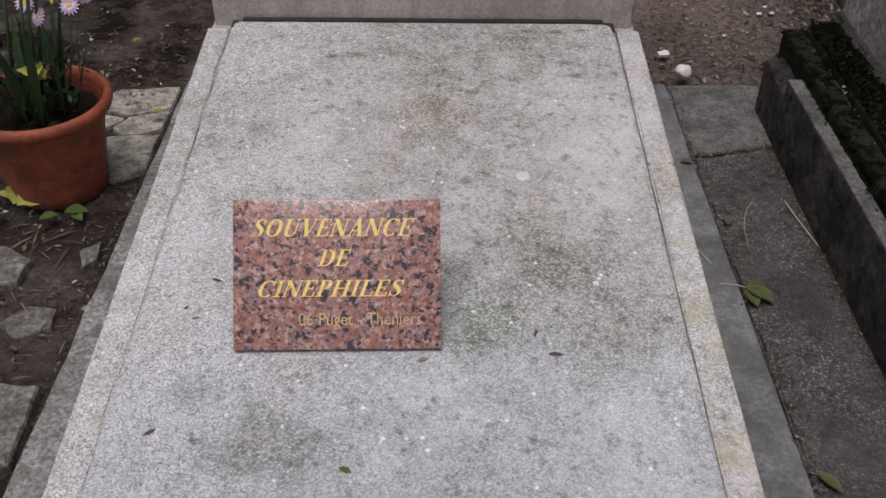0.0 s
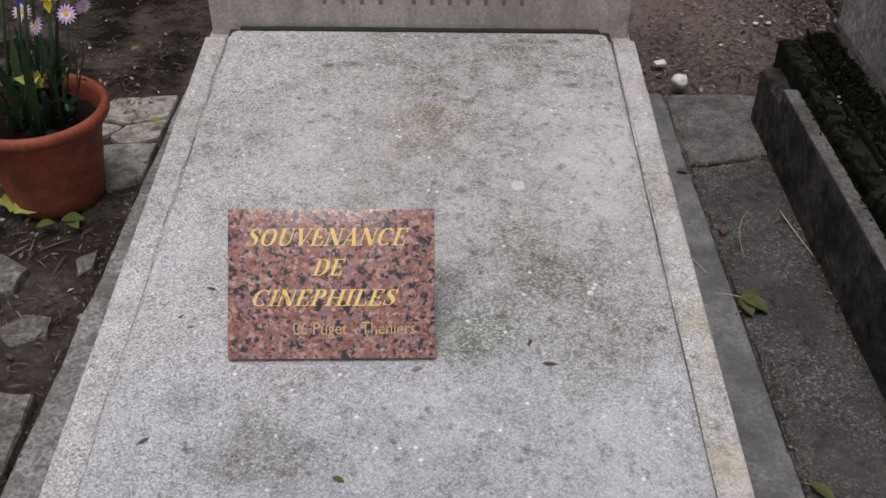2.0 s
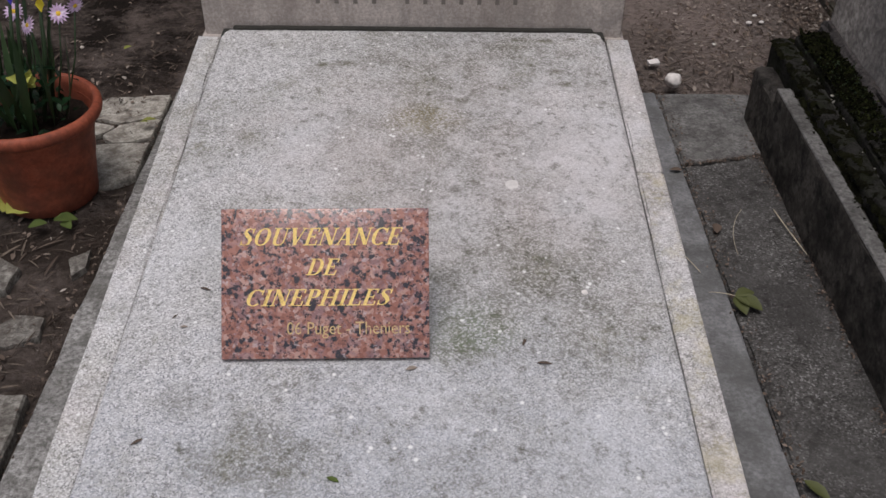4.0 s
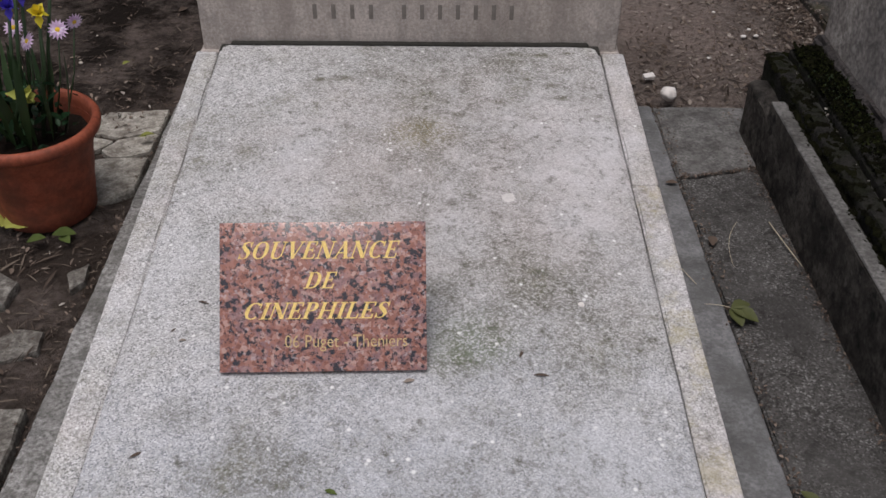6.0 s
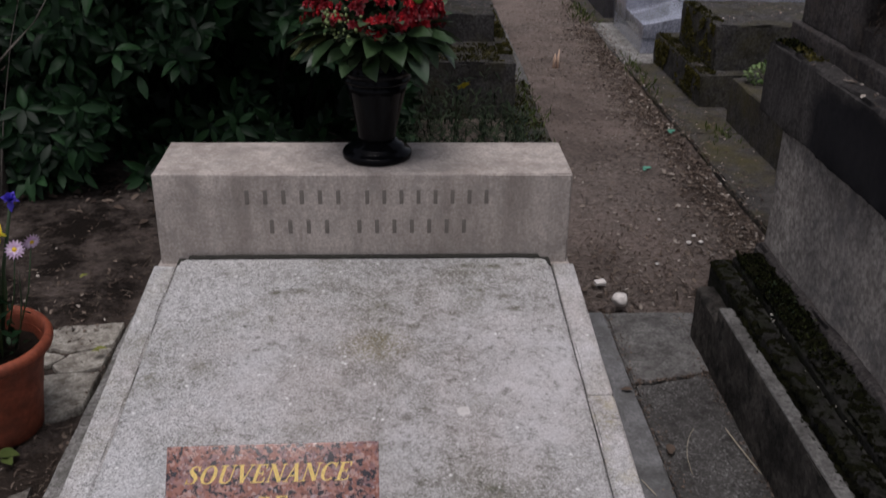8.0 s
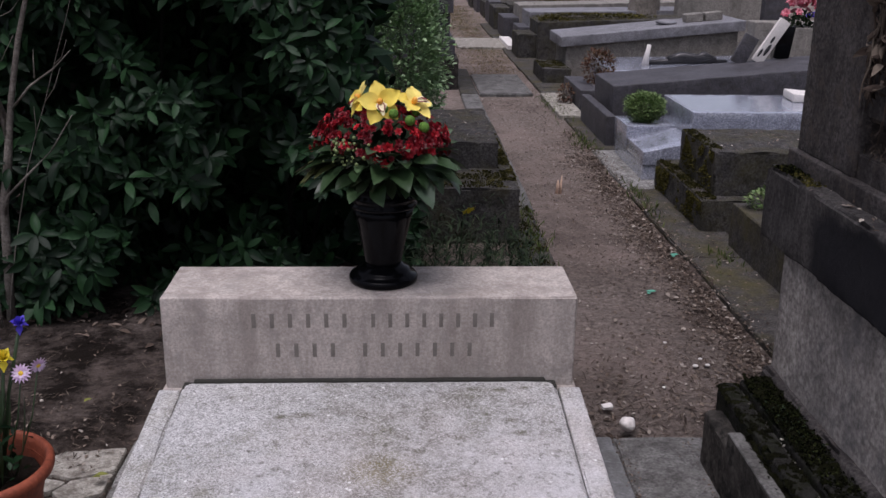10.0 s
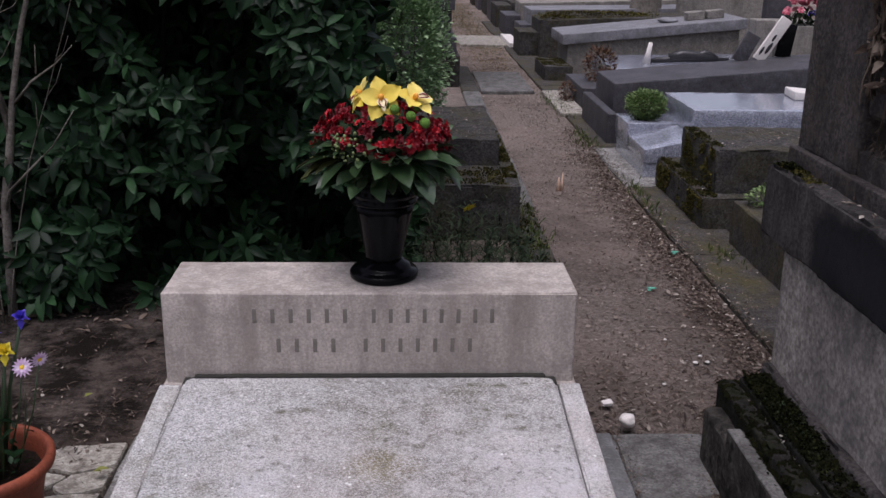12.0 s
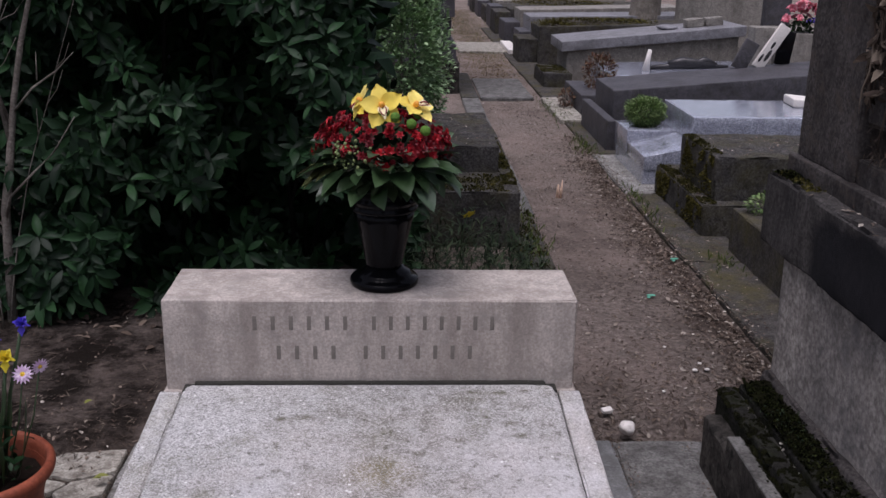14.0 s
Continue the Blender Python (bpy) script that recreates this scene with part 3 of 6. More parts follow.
def build_ground():
    gx, gy = spread_axis(-2.6, 2.4, 0.035, 700), spread_axis(-2.4, 7.5, 0.035, 700)
    verts = [(x, y, ground_height(x, y)) for y in gy for x in gx]
    n = len(gx)
    faces = [(j * n + i, j * n + i + 1, (j + 1) * n + i + 1, (j + 1) * n + i) for j in range(len(gy) - 1) for i in range(n - 1)]
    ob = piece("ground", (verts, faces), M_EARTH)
    return tagged(ob, "trodden brown earth path between the graves", "ground", kind="structure")


build_ground()

# ---- the grave ----
SLOPE = 0.09


def build_grave():
    g = thing("grave", "pale granite grave with sloping slab and low limestone headstone", "grave")
    lean = lambda x, y: SLOPE * y

    slab = rbox(-0.456, 0.456, -1.86, -0.006, 0.02, 0.243, 0.012, 0.012, 0.004, 0.0008, lean)
    turn = 0.032
    for v in slab[0]:
        # the two corners at the headstone are rounded in plan
        dx, dy = abs(v.x) - (0.456 - turn), v.y - (-0.006 - turn)
        if dx > 0 and dy > 0:
            k = max(dx, dy) / math.hypot(dx, dy)
            v.x, v.y = math.copysign(0.456 - turn + dx * k, v.x), -0.006 - turn + dy * k
    piece("slab", slab, M_SLAB, g, "speckled grey granite slab with greenish stains")
    for s in (-1, 1):
        a, b = sorted((s * 0.4635, s * 0.518))
        for y0, y1, m in ((-1.90, -0.004, M_CURB),) if s < 0 else ((-1.90, -0.512, M_CURBLICHEN), (-0.510, -0.004, M_CURB)):
            piece("curb", rbox(a, b, y0, y1, 0.015, 0.221, 0.005, 0.025, 0.006, 0.001, lean, seed=s + y1), m, g, "granite curb with yellowish lichen" if m is M_CURBLICHEN else "pale grey granite curb")
        a, b = sorted((s * 0.50, s * (0.638 if s > 0 else 0.629)))
        piece("footing", rbox(a, b, -1.95, 0.125, -0.05, 0.008, 0.006, 0.04, 0.008, 0.001 if s > 0 else 0.004, seed=3 + s), M_FOOT if s > 0 else M_RUBBLE, g, "smooth grey cement footing" if s > 0 else "rough pebbly cement footing")
    for s in (-1, 1):
        a, b = sorted((s * 0.4565, s * 0.463))
        piece("joint", rbox(a, b, -1.88, -0.01, 0.05, 0.212, 0.001, 0.05, 0, 0.001, lean), M_JOINT, g, "dark dirty joint")
    piece("joint", rbox(-0.430, 0.430, -0.016, -0.001, 0.05, 0.2475, 0.004, 0.03, 0.003, 0.001), M_JOINT, g, "dark dirty joint")
    for s in (-1, 1):
        a, b = sorted((s * 0.428, s * 0.4555))
        piece("joint", rbox(a, b, -0.040, -0.001, 0.05, 0.2385, 0.003, 0.01, 0.002, 0.001), M_JOINT, g, "dark dirty joint")
    h = piece("headstone", rbox(-0.5, 0.5, 0.0, 0.229, -0.05, 0.457, 0.004, 0.05, 0.003, 0.0006), M_STELE, g, "pale limestone headstone with rain streaks")
    piece("headstone_base", rbox(-0.508, 0.508, -0.007, 0.235, -0.06, 0.222, 0.004, 0.04, 0.006, 0.001), M_STELE, g)
    # carved names, as plain upright bars, the shade of the cuts in their colour
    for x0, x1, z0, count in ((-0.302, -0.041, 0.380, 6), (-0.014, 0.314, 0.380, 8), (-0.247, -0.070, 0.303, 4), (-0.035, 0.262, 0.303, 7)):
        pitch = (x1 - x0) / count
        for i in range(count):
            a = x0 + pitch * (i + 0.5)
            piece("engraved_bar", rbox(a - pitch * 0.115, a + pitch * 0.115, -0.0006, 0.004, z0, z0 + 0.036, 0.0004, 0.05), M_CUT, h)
    return g


build_grave()


def words(text, width, height, shear=0.0, thick=0.0006, bold=0.0):
    """Flat raised lettering, fitted to a width and height, its lower left corner at the origin, in the xy plane."""
    cu = bpy.data.curves.new("lettering", "FONT")
    cu.body, cu.shear, cu.extrude, cu.offset, cu.resolution_u = text, shear, 0.01, bold, 3
    ob = bpy.data.objects.new("lettering", cu)
    scene.collection.objects.link(ob)
    bpy.context.view_layer.update()
    me = bpy.data.meshes.new_from_object(ob.evaluated_get(bpy.context.evaluated_depsgraph_get()))
    co = np.array([v.co for v in me.vertices])
    lo, hi = co.min(0), co.max(0)
    co = (co - lo) / (hi - lo) * np.array([width, height, thick])
    faces = [tuple(p.vertices) for p in me.polygons]
    bpy.data.objects.remove(ob)
    bpy.data.curves.remove(cu)
    bpy.data.meshes.remove(me)
    return co, faces


def stroke(points, widths):
    """A flat band along points, as wide as widths say."""
    left, right = [], []
    for i, p in enumerate(points):
        q, r = Vector(points[max(i - 1, 0)]), Vector(points[min(i + 1, len(points) - 1)])
        d = (r - q).normalized()
        n = Vector((-d.y, d.x)) * widths[i] / 2
        left.append(Vector(p) + n)
        right.append(Vector(p) - n)
    return left, right


def bowl(cx, cy, rx, ry, a0, a1, thick=0.18, thin=0.05):
    """A round stroke, thick at its sides and thin above and below."""
    angles = [radians(a0 + (a1 - a0) * i / 18) for i in range(19)]
    w = [thin + (thick - thin) * abs(math.cos(a)) ** 1.4 for a in angles]
    return stroke([(cx + (rx - k / 2) * math.cos(a), cy + (ry - thin / 2) * math.sin(a)) for a, k in zip(angles, w)], w)


def line(x0, y0, x1, y1, w):
    return stroke([(x0, y0), (x1, y1)], [w, w])


def stem(x, w=0.16, y0=0.0, y1=1.0, low=True, high=True):
    """An upright with hairline serifs."""
    out = [line(x, y0, x, y1, w)]
    if low:
        out.append(line(x - w / 2 - 0.09, 0.025, x + w / 2 + 0.09, 0.025, 0.05))
    if high:
        out.append(line(x - w / 2 - 0.09, 0.975, x + w / 2 + 0.09, 0.975, 0.05))
    return out


def glyph(ch):
    """The strokes of a roman capital of height 1 and its width."""
    if ch == "S":
        mid = [(0.50, 0.76), (0.44, 0.93), (0.29, 0.975), (0.15, 0.90), (0.13, 0.74), (0.24, 0.60), (0.38, 0.46), (0.47, 0.30), (0.42, 0.10), (0.27, 0.025), (0.12, 0.08), (0.06, 0.25)]
        return [stroke(mid, [0.04, 0.05, 0.06, 0.12, 0.17, 0.20, 0.20, 0.17, 0.11, 0.05, 0.05, 0.04]), line(0.50, 0.70, 0.51, 0.99, 0.05), line(0.06, 0.02, 0.06, 0.32, 0.05)], 0.58
    if ch == "O":
        return [bowl(0.39, 0.5, 0.37, 0.5, 0, 360)], 0.78
    if ch == "C":
        return [bowl(0.40, 0.5, 0.38, 0.5, 48, 312), line(0.66, 0.68, 0.67, 0.98, 0.06)], 0.72
    if ch == "U":
        return stem(0.18, 0.16, 0.30, 1.0, False) + stem(0.64, 0.06, 0.30, 1.0, False) + [stroke([(0.18, 0.32), (0.20, 0.15), (0.30, 0.05), (0.42, 0.03), (0.56, 0.08), (0.63, 0.20), (0.64, 0.32)], [0.16, 0.16, 0.12, 0.07, 0.06, 0.06, 0.06])], 0.78
    if ch == "V":
        return [line(0.12, 1, 0.40, 0.02, 0.17), line(0.39, 0.02, 0.66, 1, 0.06), line(0.0, 0.975, 0.26, 0.975, 0.05), line(0.54, 0.975, 0.77, 0.975, 0.05)], 0.74
    if ch == "A":
        return [line(0.10, 0.0, 0.37, 0.98, 0.06), line(0.36, 1.0, 0.64, 0.0, 0.17), line(0.20, 0.32, 0.55, 0.32, 0.06), line(0.0, 0.025, 0.22, 0.025, 0.05), line(0.48, 0.025, 0.78, 0.025, 0.05)], 0.76
    if ch == "N":
        return stem(0.12, 0.06) + [line(0.13, 0.98, 0.66, 0.03, 0.18)] + stem(0.68, 0.06, low=False), 0.80
    if ch == "I":
        return stem(0.17), 0.34
    if ch == "H":
        return stem(0.17) + stem(0.66) + [line(0.2, 0.5, 0.62, 0.5, 0.06)], 0.84
    if ch == "L":
        return stem(0.17) + [line(0.2, 0.03, 0.60, 0.03, 0.06), line(0.59, 0.0, 0.60, 0.28, 0.06)], 0.62
    if ch == "E":
        return stem(0.17) + [line(0.2, 0.03, 0.60, 0.03, 0.06), line(0.59, 0.0, 0.60, 0.28, 0.06), line(0.2, 0.97, 0.57, 0.97, 0.06), line(0.56, 0.76, 0.56, 1.0, 0.06), line(0.2, 0.51, 0.45, 0.51, 0.06), line(0.45, 0.39, 0.45, 0.63, 0.05)], 0.64
    if ch == "P":
        return stem(0.17) + [bowl(0.30, 0.735, 0.30, 0.265, -90, 90)] + [line(0.2, 0.97, 0.32, 0.97, 0.05), line(0.2, 0.495, 0.32, 0.495, 0.05)], 0.62
    return stem(0.17) + [bowl(0.30, 0.5, 0.44, 0.5, -90, 90), line(0.2, 0.975, 0.32, 0.975, 0.05), line(0.2, 0.025, 0.32, 0.025, 0.05)], 0.78


def roman_words(text, width, height, shear=0.3, thick=0.0006):
    """Raised slanted roman capitals, fitted to a width and height, the lower left corner at the origin."""
    bands, x = [], 0.0
    for ch in text:
        strokes, w = glyph(ch)
        bands += [([p + Vector((x, 0)) for p in l], [p + Vector((x, 0)) for p in r]) for l, r in strokes]
        x += w + 0.07
    total = x - 0.07 + shear
    verts, faces = [], []
    for k, (l, r) in enumerate(bands):
        n, b, z = len(l), len(verts), thick * (1 + 0.08 * (k % 7))
        for h in (0.0, z):
            verts += [((p.x + shear * p.y) / total * width, p.y * height, h) for p in (*l, *r)]
        for i in range(n - 1):
            faces.append((b + 2 * n + i, b + 3 * n + i, b + 3 * n + i + 1, b + 2 * n + i + 1))
            faces.append((b + i, b + i + 1, b + 2 * n + i + 1, b + 2 * n + i))
            faces.append((b + n + i, b + 3 * n + i, b + 3 * n + i + 1, b + n + i + 1))
        for i in (0, n - 1):
            faces.append((b + i, b + 2 * n + i, b + 3 * n + i, b + n + i))
    return verts, faces


def build_plaque():
    p = thing("memorial_plaque", "polished red granite plaque with gilded lettering leaning on the slab", "plaque", at=(-0.281, -1.040, 0.1577))
    p.rotation_euler = (radians(50.3), 0, radians(1.4))
    w, h = 0.332, 0.2405
    piece("panel", rbox(0, w, 0, h, -0.02, 0, 0.0015, 0.1), M_RED, p)
    for text, u0, u1, v0, v1, sh, bold in (("SOUVENANCE", 0.085, 0.880, 0.13, 0.246, 0.30, 0.004), ("DE", 0.405, 0.575, 0.335, 0.445, 0.30, 0.004), ("CINEPHILES", 0.108, 0.832, 0.538, 0.648, 0.30, 0.004), ("06 Puget - Theniers", 0.315, 0.905, 0.755, 0.865, 0.0, -0.006)):
        piece("lettering", roman_words(text, (u1 - u0) * w, (v1 - v0) * h) if sh else words(text, (u1 - u0) * w, (v1 - v0) * h, 0, 0.0006, bold), M_GOLD if sh else M_DULLGOLD, p, "gilded lettering" if sh else "worn dull gilded lettering", at=(u0 * w, (1 - v1) * h, -0.0002), smooth=False)
    for x in (0.09, 0.25):
        leg = piece("prop", tube([(x, h * 0.72, -0.015), (x, h * 0.20, -0.145)], [0.004, 0.004]), M_BRONZE, p, "thin metal prop")


build_plaque()


def build_vase():
    v = thing("vase", "tall black polished granite vase standing on the headstone", "vase", at=(0.029, 0.128, 0.4565))
    foot = [(0.074, 0), (0.082, 0.003), (0.083, 0.014), (0.079, 0.020), (0.069, 0.023), (0.066, 0.030), (0.061, 0.036), (0.050, 0.041), (0.0445, 0.047)]
    v.scale = (1.04, 1.04, 1.0)
    piece("foot", lathe(foot, 56), M_BLACK, v, "stepped round foot")
    body = [(0.0435, 0.044), (0.0445, 0.056), (0.050, 0.085), (0.060, 0.130), (0.069, 0.170), (0.0745, 0.195)]
    piece("body", lathe(body, 56), M_BLACK, v)
    rim = [(0.0745, 0.193), (0.080, 0.197), (0.081, 0.203), (0.077, 0.207), (0.077, 0.214), (0.081, 0.218), (0.081, 0.224), (0.077, 0.229), (0.075, 0.246), (0.079, 0.252), (0.070, 0.254)]
    piece("rim", lathe(rim, 56), M_BLACK, v, "ringed rim")


build_vase()


def floret(petals=5, size=1.0, width=0.62, tilt=35, droop=0.25):
    """A small open flower of unit petals, facing z."""
    b = blade(width, droop, 0.18, (0.35, 0.95), 0.12)
    out = []
    for i in range(petals):
        m = Matrix.Rotation(2 * math.pi * i / petals, 4, "Z") @ Matrix.Rotation(-radians(tilt), 4, "Y") @ Matrix.Scale(size, 4)
        out.append(moved(b, m))
    return joined(out)


def toward(p, d, size=1.0, spin=0.0):
    """A pose at p with z along d."""
    q = Vector(d).normalized().to_track_quat("Z", "Y").to_matrix().to_4x4()
    return Matrix.Translation(p) @ q @ Matrix.Rotation(spin, 4, "Z") @ Matrix.Scale(size, 4)


def put(ob, m):
    ob.matrix_basis = m
    return ob


def soft_petal(width=0.7):
    """A round-tipped petal of unit length along x, with a rib and a wavy edge."""
    verts, faces = [], []
    for i in range(9):
        t = i / 8
        w = width / 2 * max(0.10, math.sin(math.pi * min(1, 0.06 + t * 0.90)) ** 0.62)
        for j in range(5):
            s = (j - 2) / 2
            x = t - 0.10 * s * s * t
            verts.append((x, s * w, -0.16 * t * t + 0.12 * abs(s) ** 1.5 * width + 0.03 * math.sin(9 * t + 4 * s) * abs(s)))
    for i in range(8):
        for j in range(4):
            a = i * 5 + j
            faces.append((a, a + 5, a + 6, a + 1))
    return verts, faces


def build_bouquet():
    b = thing("bouquet", "bouquet of yellow orchids, red blooms and green leaves in the vase", "bouquet", at=(0.029, 0.128, 0.70))
    piece("stems", joined([tube([(rnd(-0.02, 0.02), rnd(-0.02, 0.02), -0.03), (0.10 * math.cos(a), 0.10 * math.sin(a), 0.09)], [0.004, 0.003], 6) for a in np.linspace(0, 6.0, 14)]), M_STEM, b)
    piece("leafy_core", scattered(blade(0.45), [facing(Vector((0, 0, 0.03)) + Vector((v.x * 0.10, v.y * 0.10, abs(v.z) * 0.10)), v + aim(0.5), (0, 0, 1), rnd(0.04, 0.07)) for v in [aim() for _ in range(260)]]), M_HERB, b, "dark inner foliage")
    # collar of broad leaves
    shared = None
    for ring, count, lift, reach, size in ((0, 16, -0.05, 0.098, 0.082), (1, 22, 0.05, 0.110, 0.092), (2, 20, 0.30, 0.122, 0.076), (3, 12, 0.6, 0.128, 0.058)):
        for i in range(count):
            a = 2 * math.pi * (i + 0.5 * ring + rnd(-0.25, 0.25)) / count
            d = Vector((math.cos(a), math.sin(a), lift + rnd(-0.40, 0.30)))
            p = Vector((reach * math.cos(a), reach * math.sin(a), 0.035 + 0.022 * ring + rnd(-0.012, 0.018)))
            m = facing(p, d, Vector((0.2 * math.cos(a), 0.2 * math.sin(a), 1)) + aim(0.6), size * rnd(0.75, 1.2))
            if shared is None:
                shared = piece("leaf", blade(0.50, 0.30, 0.16), M_BLEAF, b, "broad green leaf")
                o = shared
            else:
                o = again(shared, (0, 0, 0))
            put(o, m)
    # long drooping leaves to one side, olive ones to the other, small silvery ones between the blooms
    for az0, az1, count, size, material, label, rise in ((-58, 5, 8, 0.088, M_SILVERLEAF, "long drooping grey-green leaf", -0.45), (176, 214, 7, 0.085, M_OLIVE, "olive-green leaf", 0.05), (255, 300, 8, 0.036, M_SILVERLEAF, "small silvery leaf", 0.7)):
        first = None
        for _ in range(count):
            a = radians(rnd(az0, az1))
            out = Vector((math.cos(a), math.sin(a), 0))
            p = out * (0.118 if rise < 0.5 else 0.150) + Vector((0, 0, rnd(0.045, 0.085) if rise < 0.5 else rnd(0.085, 0.125)))
            if first is None:
                first = o = piece("leaf", blade(0.52, 0.35, 0.14), material, b, label)
            else:
                o = again(first, (0, 0, 0))
            put(o, facing(p, out + Vector((rnd(-0.2, 0.2), rnd(-0.2, 0.2), rise + rnd(-0.25, 0.25))), out * 0.4 + Vector((0, 0, 1)) + aim(0.35), size * rnd(0.75, 1.15)))
    # red clusters on the dome
    def dome(az, el):
        a, e = radians(az), radians(el)
        n = Vector((math.cos(a) * math.cos(e), math.sin(a) * math.cos(e), math.sin(e)))
        return Vector((n.x * 0.155, n.y * 0.155, 0.072 + n.z * 0.135)), n
    spots = [(190, 24, 46, 18), (212, 36, 34, 16), (172, 20, 20, 16), (232, 20, 10, 10), (266, 16, 13, 13), (292, 18, 24, 14), (312, 24, 18, 12), (300, 38, 9, 7), (252, 34, 9, 8), (332, 26, 46, 18), (352, 16, 32, 16), (240, 56, 6, 10), (300, 56, 10, 14), (281, 40, 7, 5), (60, 35, 22, 25), (120, 35, 22, 25)]
    bloom, red = joined([floret(6, 1.0, 0.60, 30), moved(floret(5, 0.75, 0.55, 62), Matrix.Rotation(0.5, 4, "Z"))]), None
    for az, el, count, sp in spots:
        poses = []
        for _ in range(count):
            p, n = dome(az + random.gauss(0, sp * 0.6), max(9, el + 4 + random.gauss(0, sp * 0.45)))
            poses.append(toward(p + n * rnd(-0.012, 0.016), n + aim(0.5), rnd(0.008, 0.015), rnd(0, 6)))
        for m in poses:
            if red is None:
                red = o = piece("red_flower", bloom, M_REDP, b, "crimson small-petalled bloom")
            else:
                o = again(red, (0, 0, 0))
            put(o, m)
    pom = ball(0.0115, 3, 0.12, 1.0, 420)
    first = None
    for az, el, k in ((285, 52, 1.0), (301, 44, 1.05), (313, 36, 1.1), (272, 58, 1.15), (262, 62, 1.0), (318, 52, 0.95)):
        p, n = dome(az, el)
        if first is None:
            first = o = piece("button_flower", pom, M_POM, b, "round green button flower")
        else:
            o = again(first, (0, 0, 0))
        put(o, Matrix.Translation(p + n * 0.022) @ Matrix.Scale(k, 4))
    buds = [Matrix.Translation(dome(238 + random.gauss(0, 8), 16 + random.gauss(0, 9))[0] * rnd(1.02, 1.10)) @ Matrix.Scale(rnd(0.7, 1.2), 4) for _ in range(42)]
    bud = None
    for m in buds:
        bud = piece("bud", ball(0.0042, 1), M_BERRY, b, "pale green bud") if bud is None else again(bud, (0, 0, 0))
        put(bud, m)
    # orchids
    petal = None
    for p, d, size, spin in ((Vector((-0.003, -0.088, 0.216)), Vector((0.05, -0.90, 0.42)), 0.054, 0.2), (Vector((0.075, -0.062, 0.210)), Vector((0.35, -0.45, 0.85)), 0.052, 0.9), (Vector((-0.048, -0.05, 0.220)), Vector((-0.85, -0.25, 0.45)), 0.048, 0.5)):
        o = new("orchid")
        o.parent = b
        tagged(o, "large yellow orchid with dark red lip")
        put(o, toward(p, d, size, spin))
        for i, (w, tl) in enumerate(((0.62, 12), (0.74, 22), (0.60, 8), (0.60, 8), (0.74, 22))):
            a = math.pi / 2 + 2 * math.pi * i / 5
            m = Matrix.Rotation(a, 4, "Z") @ Matrix.Rotation(-radians(tl), 4, "Y")
            if petal is None:
                petal = q = piece("petal", soft_petal(0.78), M_YELP, o)
            else:
                q = again(petal, (0, 0, 0), parent=o)
            put(q, m)
        lip = piece("lip", blade(0.62, 0.5, 0.35, (0.35, 1.0), 0.3), M_CREAM, o, "cream lip edged dark red")
        put(lip, Matrix.Translation((0, 0, 0.08)) @ Matrix.Rotation(-math.pi / 2, 4, "Z") @ Matrix.Rotation(-radians(50), 4, "Y") @ Matrix.Scale(0.62, 4))
        put(piece("lip_edge", joined([tube([(0.35, s * 0.17, 0.10), (0.62, s * 0.24, 0.02), (0.86, s * 0.15, -0.16), (0.98, 0, -0.25)], [0.03, 0.045, 0.05, 0.04], 6) for s in (-1, 1)]), M_LIP, lip, "dark red frilled edge"), Matrix.Translation((0, 0, 0.02)))
        put(piece("column", ball(0.14, 2, 0.1, 1.3, 3), M_LIPC, o, "orange column"), Matrix.Translation((0, 0.04, 0.20)))


build_bouquet()

# ---- paving ----


def build_paving():
    p = thing("pavement", "worn grey cement paving between two graves", "pavement", kind="structure")
    near, far = rbox(0.640, 0.92, -0.193, 0.128, -0.06, 0.004, 0.006, 0.02, 0.010, 0.003, seed=1), rbox(0.643, 0.92, -1.95, -0.199, -0.06, 0.000, 0.006, 0.02, 0.012, 0.004, seed=5)
    for v in near[0] + far[0]:
        # the seam between the two runs aslant and a little crooked
        k = max(0, 1 - abs(v.y + 0.196) / 0.3)
        v.y += k * (0.24 * (v.x - 0.745) + 0.008 * noise.noise((v.x * 25, 0.4, 3)))
    piece("paving_slab", near, M_PAVE, p)
    piece("paving_slab", far, M_PEBBLY, p)
    k = thing("kerb", "mossy stone kerb strip along the path", "kerb", kind="structure")
    y, i = 0.2, 0
    for length in (1.42, 1.15, 1.0, 1.05, 1.5, 1.3, 1.6, 1.8, 1.9):
        piece("kerb_stone", rbox(1.272 + rnd(-0.01, 0.01), 1.56, y, y + length - 0.008, -0.06, 0.007 + rnd(-0.003, 0.003), 0.006, 0.03, 0.016, 0.004, seed=i), M_RUBBLE if i == 2 else M_KERB, k)
        y, i = y + length, i + 1
    y = 1.45
    kl = thing("kerb", "mossy stone kerb strip along the path", "kerb", kind="structure")
    for length in (0.9, 1.2, 1.1, 1.3, 1.6):
        piece("kerb_stone", rbox(0.57, 0.715 + rnd(-0.01, 0.01), y, y + length - 0.01, -0.06, 0.012, 0.008, 0.04, 0.016, 0.004, seed=i), M_MOSSY if i % 2 else M_PAVE, kl)
        y, i = y + length, i + 1
    s = thing("stepping_slab", "flat grey stone slab laid across the path", "slab", kind="structure")
    piece("paving_slab", rbox(0.735, 1.19, 5.95, 7.15, -0.05, 0.012, 0.008, 0.06, 0.014, 0.003, seed=8), M_PAVE, s)
    s2 = thing("stepping_slab", "pale stone slab laid across the far path", "slab", kind="structure")
    piece("paving_slab", rbox(0.74, 1.34, 9.5, 10.6, -0.05, 0.012, 0.008, 0.08, 0.014, 0.003, seed=9), M_FLAG, s2)


build_paving()


